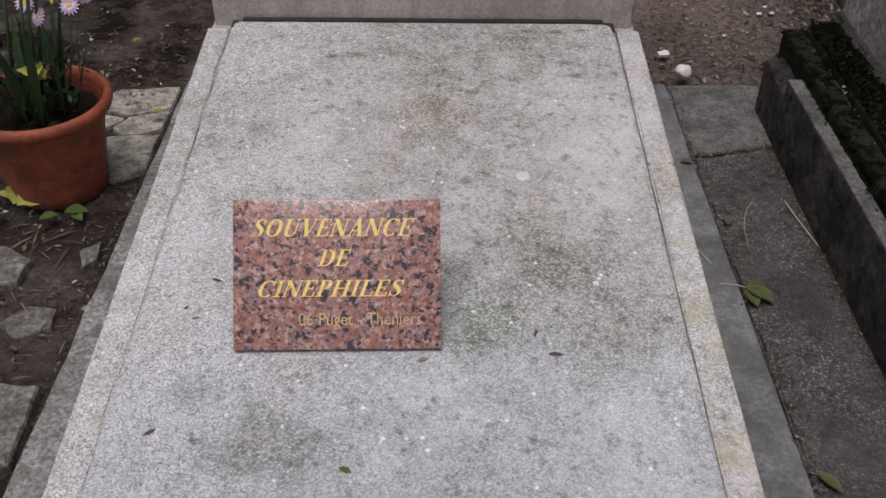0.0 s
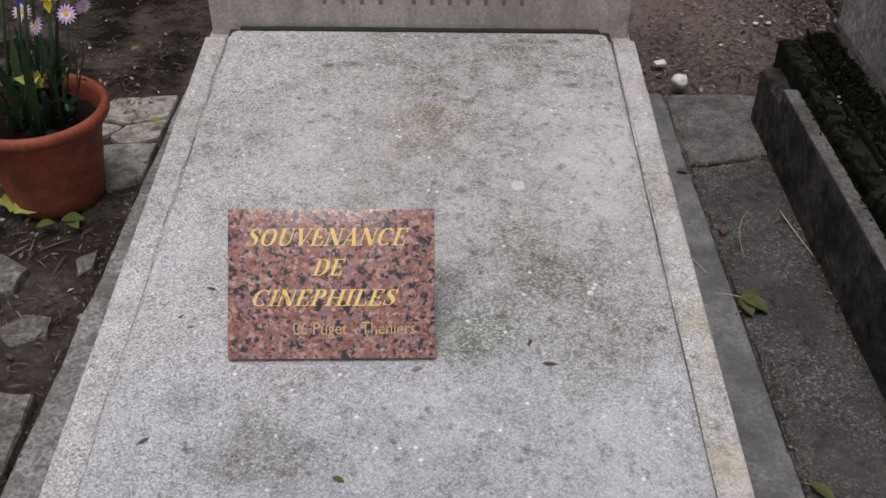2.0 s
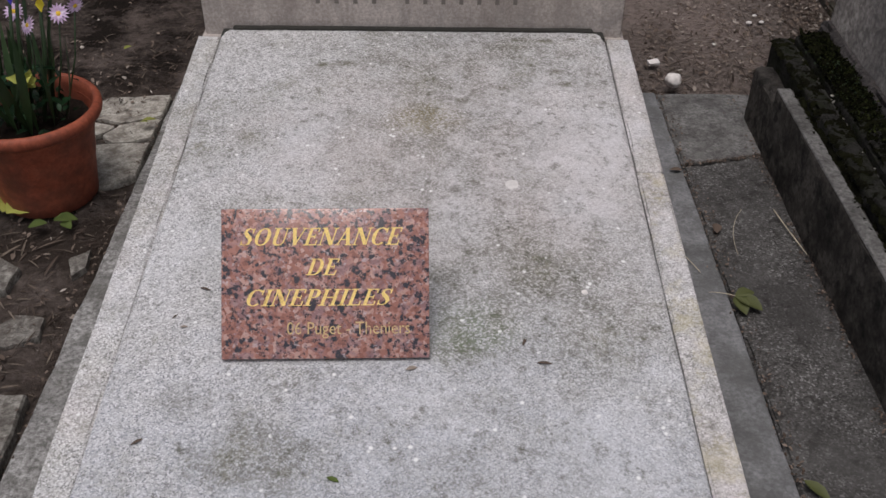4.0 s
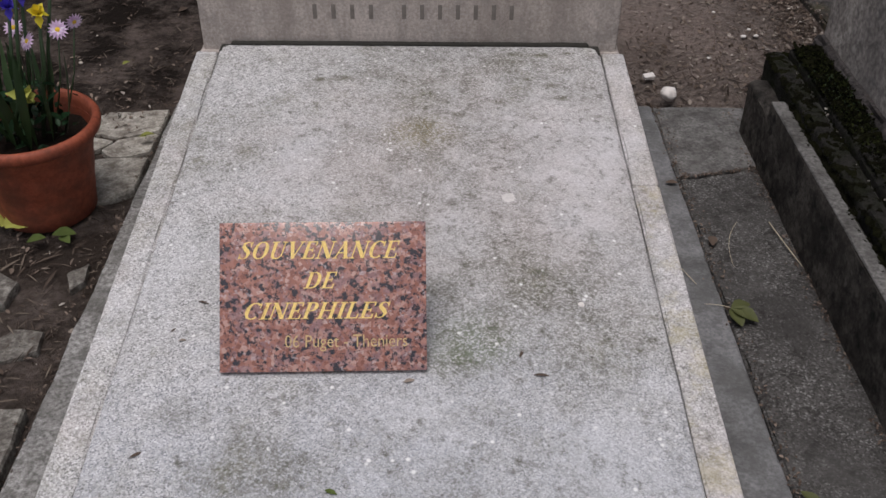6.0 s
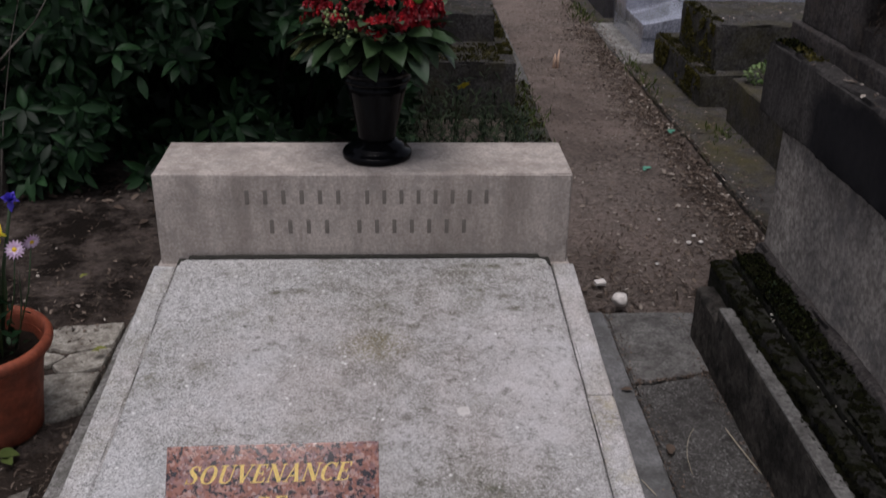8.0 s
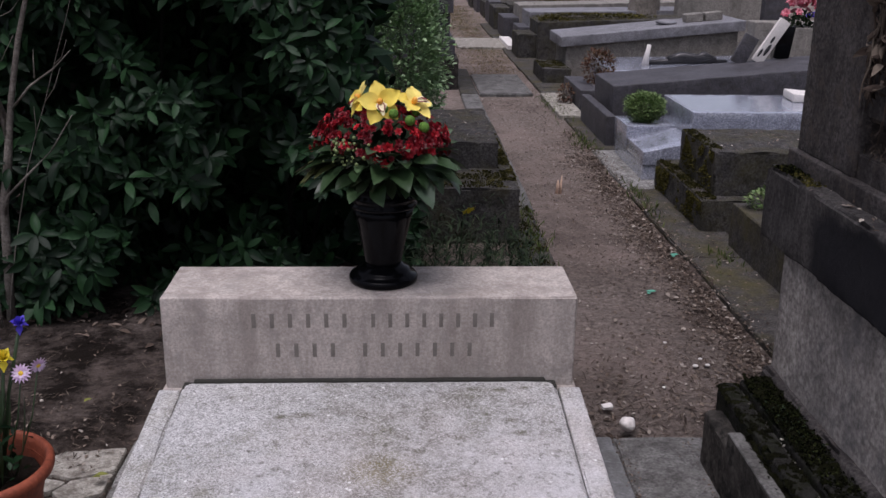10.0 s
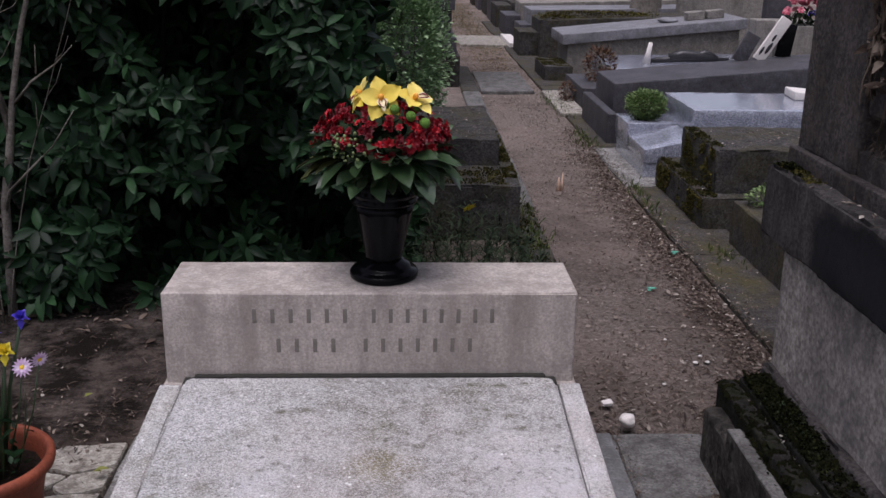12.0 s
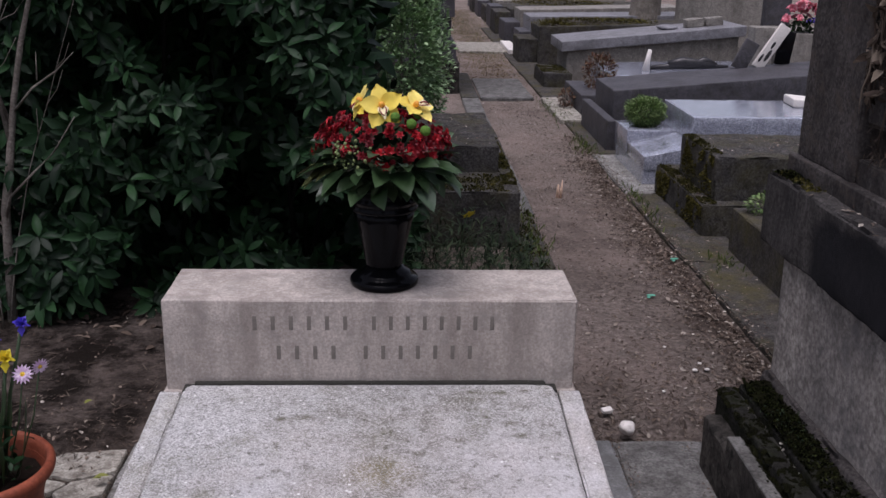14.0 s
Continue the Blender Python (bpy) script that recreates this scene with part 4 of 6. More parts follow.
def flagstone(outline, z, seed):
    """An irregular flat stone with worn edges."""
    n = len(outline)
    cx, cy = sum(p[0] for p in outline) / n, sum(p[1] for p in outline) / n
    pts = []
    for i in range(n):
        a, b = Vector(outline[i]), Vector(outline[(i + 1) % n])
        for k in range(4):
            q = a.lerp(b, k / 4)
            q += Vector((noise.noise((q.x * 30, q.y * 30, seed)), noise.noise((q.x * 30, q.y * 30, seed + 7)))) * 0.007
            pts.append(q)
    verts, faces, m = [], [], len(pts)
    for s, dz in ((1.0, -0.045), (1.0, -0.006), (0.975, 0.0), (0.72, 0.0), (0.38, 0.0)):
        for q in pts:
            x, y = cx + (q.x - cx) * s, cy + (q.y - cy) * s
            verts.append((x, y, z + dz + (0.0025 * noise.noise((x * 18, y * 18, seed)) if dz > -0.01 else 0)))
    for k in range(4):
        for i in range(m):
            j = (i + 1) % m
            faces.append((k * m + i, k * m + j, (k + 1) * m + j, (k + 1) * m + i))
    faces.append(tuple(4 * m + i for i in range(m)))
    return verts, faces


def build_flags():
    p = thing("crazy_paving", "broken flagstones half sunk in earth beside the grave", "paving", kind="structure")
    stones = (
        ((-0.642, 0.10), (-0.642, -0.005), (-0.735, -0.045), (-0.80, -0.03), (-0.85, 0.03), (-0.80, 0.085)),
        ((-0.642, -0.02), (-0.642, -0.115), (-0.73, -0.145), (-0.765, -0.11), (-0.74, -0.06)),
        ((-0.745, -0.06), (-0.775, -0.105), (-0.84, -0.115), (-0.90, -0.06), (-0.86, 0.01), (-0.80, -0.04)),
        ((-0.642, -0.135), (-0.642, -0.27), (-0.71, -0.335), (-0.80, -0.32), (-0.81, -0.16), (-0.75, -0.14)),
        ((-0.82, -0.14), (-0.83, -0.34), (-0.93, -0.35), (-0.98, -0.20), (-0.91, -0.10)),
        ((-0.92, -0.08), (-1.0, -0.20), (-1.10, -0.18), (-1.12, 0.02), (-0.98, 0.06)),
        ((-0.785, -0.63), (-0.79, -0.70), (-0.86, -0.72), (-0.95, -0.68), (-0.93, -0.60), (-0.85, -0.585)),
        ((-0.655, -0.97), (-0.65, -1.14), (-0.72, -1.24), (-0.90, -1.22), (-0.92, -0.99), (-0.78, -0.955)),
        ((-0.665, -1.30), (-0.66, -1.60), (-0.95, -1.62), (-0.93, -1.27)),
        ((-0.69, -0.765), (-0.685, -0.82), (-0.74, -0.85), (-0.79, -0.81), (-0.75, -0.755)),
        ((-0.665, -0.55), (-0.66, -0.61), (-0.685, -0.64), (-0.70, -0.59)),
    )
    for i, s in enumerate(stones):
        piece("flagstone", flagstone(s[::-1], 0.000 + (0.008 if i == 6 else 0) - (0.006 if i > 8 else 0), i * 3.1), M_FLAG if i < 6 else M_FLAGDIRT, p, smooth=False)


build_flags()

# ---- neighbouring monument ----


STELE_Y = -0.086


def build_monument():
    g = thing("monument", "tall dark weathered stone tomb monument with mossy ledge", "tomb")
    piece("trough_wall", rbox(0.840, 0.880, -1.9, -0.17, -0.05, 0.178, 0.004, 0.02, 0.006, 0.0015, seed=2), M_CONC, g, "grey concrete border wall with black stains")
    piece("coping", rbox(0.8405, 0.872, -1.9, -0.171, 0.1775, 0.182, 0.0015, 0.02, 0.003, 0.0006, seed=3), M_PAVE, g, "lighter worn top of the border wall")
    piece("trough_end", rbox(0.842, 1.06, -0.185, 0.012, -0.05, 0.148, 0.012, 0.02, 0.012, 0.003, seed=4), M_CONC, g, "dark concrete corner block")
    for x0, x1, z, sd in ((0.885, 0.932, 0.203, 6), (0.941, 1.08, 0.212, 16)):
        piece("ledge_stone", rbox(x0, x1, -1.9, 0.050, 0.0, z, 0.008, 0.012, 0.012, 0.004, seed=sd), M_BLACKMOSS, g, "mossy blackened stone ledge")
    piece("ledge_joint", rbox(0.928, 0.945, -1.88, 0.03, 0.0, 0.188, 0.002, 0.05, 0, 0.002), M_JOINT, g, "dark open joint")
    # plaster like the wall's; its shade is put in with the darker stele stone
    piece("wall_foot", rbox(1.014, 1.05, -1.6, 0.104, 0.05, 0.228, 0.014, 0.014, 0.020, 0.006, seed=21), M_STEM_STONE, g, "chipped plaster foot of the wall")
    chip = None
    for _ in range(26):
        y = -0.02 - 1.5 * random.random()
        at = (rnd(0.918, 0.936), y, 0.204 + rnd(-0.004, 0.004))
        if chip is None:
            chip = piece("lime_flake", ball(0.005, 1, 0.5, 0.4, 120), M_FLAG, g, "pale flake of lime", at=at)
        else:
            again(chip, at, (rnd(0, 1), rnd(0, 1), rnd(0, 6)), (rnd(0.25, 0.6), rnd(0.3, 1.1), 0.6))
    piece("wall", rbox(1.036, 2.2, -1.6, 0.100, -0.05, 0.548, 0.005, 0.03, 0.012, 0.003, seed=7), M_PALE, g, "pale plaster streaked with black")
    piece("plinth", rbox(1.016, 2.3, -1.7, 0.232, 0.545, 0.734, 0.010, 0.02, 0.022, 0.006, seed=9), M_PLINTH, g, "soot-black stone plinth")
    piece("upper_plinth", rbox(1.066, 2.2, -1.6, 0.228, 0.731, 0.776, 0.002, 0.015, 0.0025, 0.001, seed=10), M_STEM_STONE, g)
    s = piece("stele", rbox(1.086, 2.1, STELE_Y, 0.226, 0.773, 2.1, 0.006, 0.02, 0.012, 0.004, seed=11), M_STEM_STONE, g, "dark lichened upright stone")
    piece("pilaster", rbox(1.096, 2.1, -0.9, STELE_Y - 0.001, 0.905, 2.05, 0.012, 0.02, 0.02, 0.006, seed=12), M_STEM_STONE, g)
    piece("shelf", rbox(1.094, 2.1, -0.9, STELE_Y - 0.001, 0.773, 0.832, 0.003, 0.016, 0.004, 0.002, seed=13), M_STEM_STONE, g)
    def cushion(x0, x1, y0, y1, z, cell, cover, lift, sd):
        """Low lumps of moss with bare gaps between; cover(x, y): how much of it there is."""
        nx, ny = int((x1 - x0) / cell), int((y1 - y0) / cell)
        hs = {}
        for i in range(nx + 1):
            for j in range(ny + 1):
                x, y = x0 + i * cell, y0 + j * cell
                hs[i, j] = (x, y, lift * (noise.fractal(Vector((x * 46, y * 46, sd)), 0.6, 2.1, 6) + cover(x, y)))
        ids, verts, faces = {}, [], []
        for i in range(nx):
            for j in range(ny):
                ring = ((i, j), (i + 1, j), (i + 1, j + 1), (i, j + 1))
                if max(hs[k][2] for k in ring) < 0:
                    continue
                for k in ring:
                    if k not in ids:
                        ids[k] = len(verts)
                        x, y, h = hs[k]
                        verts.append((x, y, z + (h if h > 0 else -0.006)))
                faces.append(tuple(ids[k] for k in ring))
        return verts, faces

    tagged(piece("moss", cushion(0.942, 1.012, -1.7, 0.044, 0.214, 0.003, lambda x, y: -0.12 + 0.7 * max(0, 1 + y / 0.45), 0.010, 3.0), M_MOSSMAT, g, "dark cushions of moss on the ledge"), kind="stuff")
    tagged(piece("moss", cushion(0.874, 0.934, -1.7, 0.040, 0.204, 0.003, lambda x, y: -0.06 - 8 * abs(x - 0.900), 0.007, 8.0), M_MOSSMAT, g, "dark cushions of moss on the ledge"), kind="stuff")
    tagged(piece("moss", cushion(0.862, 0.892, -1.75, -0.19, 0.182, 0.0025, lambda x, y: -0.42 + 26 * (x - 0.862), 0.006, 5.0), M_MOSSMAT, g, "black moss creeping over the border wall"), kind="stuff")
    tuft = []
    for _ in range(11000):
        x, y = rnd(0.943, 1.014), 0.042 - abs(random.gauss(0, 0.24))
        if noise.fractal(Vector((x * 30, y * 30, 2)), 0.8, 2.0, 4) + rnd(-0.3, 0.3) > 0.1:
            tuft.append(facing((x, y, 0.204 + 0.010 * (x > 0.938) + rnd(0, 0.008)), aim() + Vector((0, 0, 1.1)), aim(), rnd(0.003, 0.0075)))
    tagged(piece("moss", scattered(blade(0.8, 0.3), tuft), M_MOSS, g, "low tufts of damp moss"), kind="stuff")
    sprig = [facing((0.975 + random.gauss(0, 0.022), -0.20 + random.gauss(0, 0.06), 0.218 + rnd(0, 0.012)), aim() + Vector((0, 0, 0.3)), (0, 0, 1), rnd(0.004, 0.009)) for _ in range(80)]
    tagged(piece("weed_growth", scattered(blade(0.5), sprig), M_HERB, g, "small green weeds"), kind="stuff")
    top = [facing((rnd(1.02, 1.075), 0.19 - abs(random.gauss(0, 0.05)), 0.735), aim() + Vector((0, 0, 1)), aim(), rnd(0.006, 0.012)) for _ in range(300)]
    tagged(piece("moss", scattered(blade(0.8, 0.3), top), M_MOSS, g), kind="stuff")
    dry = []
    for _ in range(90):
        y, z = rnd(-0.24, STELE_Y - 0.01), 0.84 + abs(random.gauss(0, 0.03))
        dry.append(facing((1.098 + rnd(0, 0.02), y, z), aim() + Vector((-0.2, 0, 0)), (0, 0, 1), rnd(0.012, 0.03)))
    tagged(piece("dead_growth", scattered(blade(0.09), dry), M_TWIG, g, "dead dry sprigs"), kind="stuff")
    vine = []
    for _ in range(16):
        p = Vector((1.090, rnd(-0.17, -0.09), rnd(1.12, 1.35)))
        pts = [p]
        for _ in range(7):
            pts.append(pts[-1] + Vector((rnd(-0.006, 0.005), random.gauss(0, 0.014), -rnd(0.02, 0.05))))
        vine.append(tube(pts, [0.0035, 0.003, 0.003, 0.0025, 0.0025, 0.002, 0.0015, 0.0008], 5))
    vine.append(scattered(blade(0.5, 0.6, 0.3), [facing((1.084 + rnd(-0.008, 0.006), rnd(-0.18, -0.09), rnd(0.97, 1.30)), aim() + Vector((-0.3, 0, -0.9)), aim(), rnd(0.012, 0.035)) for _ in range(120)]))
    tagged(piece("dry_vine", joined(vine), M_TWIG, g, "dead hanging vine"), kind="stuff")


build_monument()

# ---- tombs beyond, on both sides of the path ----


def blocks(name, label, category, rows, group="old tombs along the path"):
    """A tomb of named stone blocks: (name, x0, x1, y0, y1, z0, z1, material, wear, lift along x)."""
    t = thing(name, label, category, group)
    for i, (n, x0, x1, y0, y1, z0, z1, m, wear, lift) in enumerate(rows):
        up = (lambda x, y, a=x0, k=lift: k * (x - a)) if lift else None
        piece(n, rbox(x0, x1, y0, y1, z0, z1, 0.004 + wear * 0.12, 0.04, wear, wear * 0.3, up, seed=x0 * 7 + y0 * 3 + i, whole=z0 > 0.2), m, t)
    return t


blocks("tomb", "low brown stone tomb base beside the kerb", "tomb", (("base", 1.503, 2.9, 0.35, 1.79, -0.05, 0.20, M_KERB, 0.012, 0),))
blocks("tomb", "moss-grown dark stone tomb with stepped base", "tomb", (
    ("step", 1.438, 3.0, 1.985, 2.83, -0.05, 0.155, M_MOSSY, 0.022, 0), ("block", 1.505, 3.0, 2.07, 2.64, 0.15, 0.358, M_MOSSY, 0.024, 0)))
granite = blocks("tomb", "polished speckled grey granite tomb with raised slab", "tomb", (
    ("base", 1.408, 3.6, 2.98, 3.72, -0.05, 0.10, M_GGRAN, 0.002, 0), ("slab", 1.70, 3.5, 3.09, 3.73, 0.09, 0.362, M_GGRAN, 0.001, 0)))
piece("sloping_front", rbox(1.406, 1.70, 2.97, 3.40, 0.09, 0.162, 0.003, 0.1, top=lambda x, y: 0.20 * (x - 1.406)), M_GGRAN, granite, "sloping polished front")
piece("planter", rbox(1.406, 1.70, 3.41, 3.75, 0.09, 0.225, 0.004, 0.1), M_GGRAN, granite, "granite planter")
blocks("tomb", "flat dark grey granite tomb slab on a low kerb", "tomb", (
    ("kerb", 1.380, 1.44, 3.86, 4.76, -0.05, 0.20, M_DGRAN, 0.004, 0), ("kerb", 1.44, 3.3, 3.86, 3.94, -0.05, 0.17, M_DGRAN, 0.004, 0),
    ("slab", 1.50, 3.2, 4.27, 4.90, -0.05, 0.33, M_DGRAN, 0.004, 0.09)))
blocks("tomb", "small dark granite grave with planted front", "tomb", (("front", 1.446, 1.60, 5.15, 5.95, -0.05, 0.165, M_DGRAN, 0.003, 0), ("slab", 1.78, 3.3, 5.65, 6.55, -0.05, 0.25, M_GGRAN, 0.003, 0.02)))
blocks("stone_slab", "pale stone slab lying beside the path", "slab", (("slab", 1.243, 1.44, 4.86, 5.94, -0.03, 0.025, M_FLAG, 0.008, 0),))
blocks("tomb", "old stone tomb under a thick tilted grey slab", "tomb", (
    ("body", 1.62, 3.25, 6.95, 7.55, -0.05, 0.31, M_BGRAN, 0.01, 0.09), ("slab", 1.56, 3.30, 6.90, 7.62, 0.30, 0.395, M_LGRAN, 0.004, 0.095),
    ("step", 1.36, 1.62, 6.60, 7.25, -0.05, 0.14, M_MOSSY, 0.02, 0)))
blocks("tomb", "dark mossy tomb with flat top", "tomb", (
    ("front", 1.345, 1.60, 8.5, 9.1, -0.05, 0.26, M_MOSSY, 0.02, 0), ("body", 1.55, 3.6, 8.4, 9.1, -0.05, 0.40, M_MOSSY, 0.018, 0.03)))
blocks("tomb", "dark granite tomb with flat polished slab", "tomb", (("front", 1.44, 1.58, 9.3, 9.9, -0.05, 0.27, M_DGRAN, 0.004, 0), ("slab", 1.60, 3.6, 9.6, 10.3, -0.05, 0.42, M_LGRAN, 0.004, 0.02)))
blocks("stone_slab", "whitish broken stone lying beside the path", "slab", (("slab", 1.33, 1.46, 9.35, 10.45, -0.03, 0.05, M_WHITE, 0.012, 0),))
for i in range(7):
    y = 10.75 + i * 1.15
    blocks("tomb", "low old mossy tomb in the row along the path", "tomb", (
        ("front", 1.40 + rnd(-0.04, 0.04), 1.62, y, y + 0.8, -0.05, rnd(0.22, 0.34), M_MOSSY if i % 2 else M_DGRAN, 0.015, 0), ("body", 1.62, 3.8, y + 0.05, y + 0.75, -0.05, rnd(0.3, 0.42), M_BGRAN if i % 3 == 0 else M_MOSSY, 0.015, 0.03)))
blocks("tomb", "moss-grown dark stone tomb with stepped base", "tomb", (
    ("step", -0.1, 0.590, 1.87, 3.2, -0.05, 0.238, M_MOSSY, 0.022, 0), ("block", -0.1, 0.528, 2.25, 3.15, 0.23, 0.365, M_MOSSY, 0.024, 0)))
blocks("monument", "tall dark stone monument beside the path", "tomb", (
    ("base", -0.4, 0.565, 6.27, 7.6, -0.05, 0.265, M_CONC, 0.01, 0), ("step", -0.4, 0.535, 6.32, 7.5, 0.26, 0.41, M_DGRAN, 0.01, 0), ("shaft", -0.4, 0.49, 6.36, 7.4, 0.40, 0.66, M_DGRAN, 0.008, 0), ("cap", -0.4, 0.515, 6.30, 7.5, 0.65, 2.1, M_DGRAN, 0.01, 0)))
for i in range(4):
    y = 8.2 + i * 2.6
    blocks("tomb", "low old tomb in the row along the path", "tomb", (("body", -1.4, 0.55, y, y + 1.6, -0.05, 0.35, M_DGRAN, 0.012, 0), ("head", -1.4, 0.5, y + 1.0, y + 1.4, 0.34, 1.2, M_CONC, 0.012, 0)))
blocks("headstone", "brown stone headstone with pale top at the far row", "headstone", (("block", 3.30, 4.3, 6.0, 6.8, -0.05, 0.575, M_BGRAN, 0.006, 0), ("panel", 3.44, 3.68, 6.85, 6.95, -0.05, 1.1, M_DGRAN, 0.004, 0), ("side_block", 3.06, 3.22, 6.0, 6.2, -0.05, 0.62, M_BGRAN, 0.006, 0)))
blocks("headstone", "old brown stone headstone in the far row", "headstone", (("slab", 3.3, 4.6, 9.2, 9.4, -0.05, 0.95, M_BGRAN, 0.008, 0),))

blocks("tomb", "pale stone tomb half hidden behind the hedge", "tomb", (("body", -2.9, -1.42, 2.7, 3.7, -0.05, 0.62, M_PAVE, 0.01, 0), ("slab", -2.95, -1.38, 2.66, 3.74, 0.61, 0.72, M_PAVE, 0.01, 0)))

# ---- hedge and plants ----


def build_hedge():
    h = thing("laurel_hedge", "dense dark green laurel hedge behind the headstone", "hedge", at=(0, 0, 0))
    poses = []
    leaf = blade(0.36, 0.22, 0.10)

    def front(x, z):
        return 1.02 + 0.16 * noise.noise((x * 1.7, z * 1.7, 4)) + ((0.05 if x < -0.62 else 0.45) * max(0, 0.42 - z)) - (0.10 if x < -0.72 and z < 0.35 else 0) + 0.7 * max(0, x - 0.05) - (0.06 if z > 0.5 else 0)

    # dark gaps between the boughs
    hollows = ((-0.67, 0.92, 0.15), (-0.47, 0.90, 0.15), (-0.50, 0.42, 0.13), (-0.22, 0.30, 0.20), (-0.66, 0.24, 0.10), (-0.76, 0.28, 0.12), (-0.56, 0.33, 0.10), (-0.80, 1.04, 0.11), (-0.72, 0.36, 0.08), (-0.79, 0.63, 0.08), (-0.88, 0.80, 0.06), (-0.28, 0.50, 0.06), (-0.92, 0.42, 0.07))
    tips = 0
    while tips < 5300:
        x, z = rnd(-2.0, 0.10) if random.random() < 0.8 else rnd(-1.35, -0.95), rnd(0.04, 2.3)
        if z > 0.45 and x > 0.0 - 0.09 * (z > 0.75) + 0.05 * noise.noise((z * 3, 0.5, 2)):
            continue
        if x < -1.05 and random.random() < 0.30:
            continue
        deep = abs(random.gauss(0, 0.30))
        if noise.noise((x * 3.4, z * 3.4, 9)) > 0.17 and deep < 0.36:
            continue
        fray = 1 + 0.5 * noise.noise((x * 7, z * 7, 1))
        if deep < 0.5 and any(math.hypot(x - hx, (z - hz) * 1.1) < r * fray for hx, hz, r in hollows):
            continue
        y = front(x, z) + deep
        tips += 1
        d = (Vector((rnd(-0.5, 0.5), -0.75, rnd(-0.1, 0.9)))).normalized()
        p = Vector((x, y, z))
        k, a0, size = random.randint(4, 7), rnd(0, 6), rnd(0.048, 0.092)
        u = d.orthogonal().normalized()
        v = d.cross(u)
        for i in range(k):
            a = a0 + 2 * math.pi * i / k + rnd(-0.3, 0.3)
            r = u * math.cos(a) + v * math.sin(a)
            ax = d * rnd(0.15, 0.75) + r - Vector((0, 0, rnd(0.0, 0.45)))
            poses.append(facing(p + r * 0.008 - d * rnd(0, 0.04), ax, d + aim(0.2), size * rnd(0.65, 1.1)))
    curled = blade(0.40, 0.45, 0.28)
    half = len(poses) // 2
    random.shuffle(poses)
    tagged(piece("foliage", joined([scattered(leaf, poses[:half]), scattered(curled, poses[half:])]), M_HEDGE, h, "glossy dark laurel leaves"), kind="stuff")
    stems = []
    for _ in range(46):
        x, y = rnd(-1.6, -0.25), rnd(1.4, 1.9)
        pts = [Vector((x, y, -0.03))]
        for k in range(6):
            pts.append(pts[-1] + Vector((rnd(-0.1, 0.1), rnd(-0.09, 0.06), 0.34)))
        stems.append(tube(pts, [0.010, 0.009, 0.008, 0.007, 0.005, 0.004, 0.002], 6))
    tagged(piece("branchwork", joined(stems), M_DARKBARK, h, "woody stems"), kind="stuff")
    inner = []
    for _ in range(8500):
        p = Vector((rnd(-1.38, -0.06), rnd(1.5, 2.6), rnd(0.05, 2.4)))
        p.y += 0.7 * max(0, p.x - 0.05)
        inner.append(facing(p, aim(), aim(), rnd(0.11, 0.18)))
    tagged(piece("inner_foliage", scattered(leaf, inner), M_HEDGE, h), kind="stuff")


build_hedge()


def build_shrub(name, label, centre, size, count, leaf, material, category="shrub", up=0.5, shell=0.6):
    s = thing(name, label, category, at=centre)
    poses = []
    for _ in range(count):
        v = aim()
        r = shell + (1 - shell) * random.random()
        lump = 1 + 0.22 * noise.noise(v * 2.3 + Vector(centre))
        p = Vector((v.x * size[0], v.y * size[1], v.z * size[2])) * r * lump
        if p.z < -size[2] * 0.97:
            continue
        poses.append(facing(p, v + aim(0.8) + Vector((0, 0, up)), aim(0.5) + Vector((0, 0, 1)), leaf * rnd(0.6, 1.2)))
    tagged(piece("foliage", scattered(blade(0.45, 0.25), poses), material, s), kind="stuff")
    twigs = [tube([(rnd(-0.1, 0.1) * size[0], rnd(-0.1, 0.1) * size[1], -size[2]), (rnd(-0.4, 0.4) * size[0], rnd(-0.4, 0.4) * size[1], 0), (rnd(-0.7, 0.7) * size[0], rnd(-0.7, 0.7) * size[1], size[2] * 0.7)], [0.006, 0.004, 0.002], 5) for _ in range(8)]
    tagged(piece("twig_growth", joined(twigs), M_BARK, s), kind="stuff")
    return s


build_shrub("shrub", "light green fine-leaved shrub beside the path", (0.03, 3.45, 0.62), (0.30, 0.32, 0.82), 19000, 0.036, M_PALESHRUB)
build_shrub("box_shrub", "small clipped green shrub in a granite planter", (1.545, 3.57, 0.31), (0.125, 0.125, 0.09), 7000, 0.015, M_SHRUB)
build_shrub("dry_shrub", "reddish brown dry shrub on a grave", (1.66, 5.55, 0.29), (0.14, 0.16, 0.15), 900, 0.03, M_DRYPLANT)
build_shrub("dry_shrub", "reddish brown dry shrub on a grave", (1.38, 5.45, 0.08), (0.06, 0.10, 0.09), 300, 0.025, M_DRYPLANT)
build_shrub("weed", "small green weed on a stone ledge", (1.62, 1.70, 0.235), (0.09, 0.06, 0.045), 420, 0.02, M_SHRUB)
for at, size, count in (((2.25, 8.75, 0.435), (0.75, 0.30, 0.035), 3600), ((1.75, 8.55, 0.41), (0.20, 0.14, 0.03), 700), ((2.4, 11.15, 0.39), (0.80, 0.33, 0.03), 2600), ((2.4, 12.3, 0.43), (0.80, 0.33, 0.03), 2600)):
    build_shrub("moss_cushion", "yellowish moss growing on an old tomb", at, size, count, 0.024, M_YMOSS, "moss")
trunk = thing("tree_trunk", "grey-brown tree trunk standing among the far tombs", "tree", at=(3.02, 9.75, -0.05))
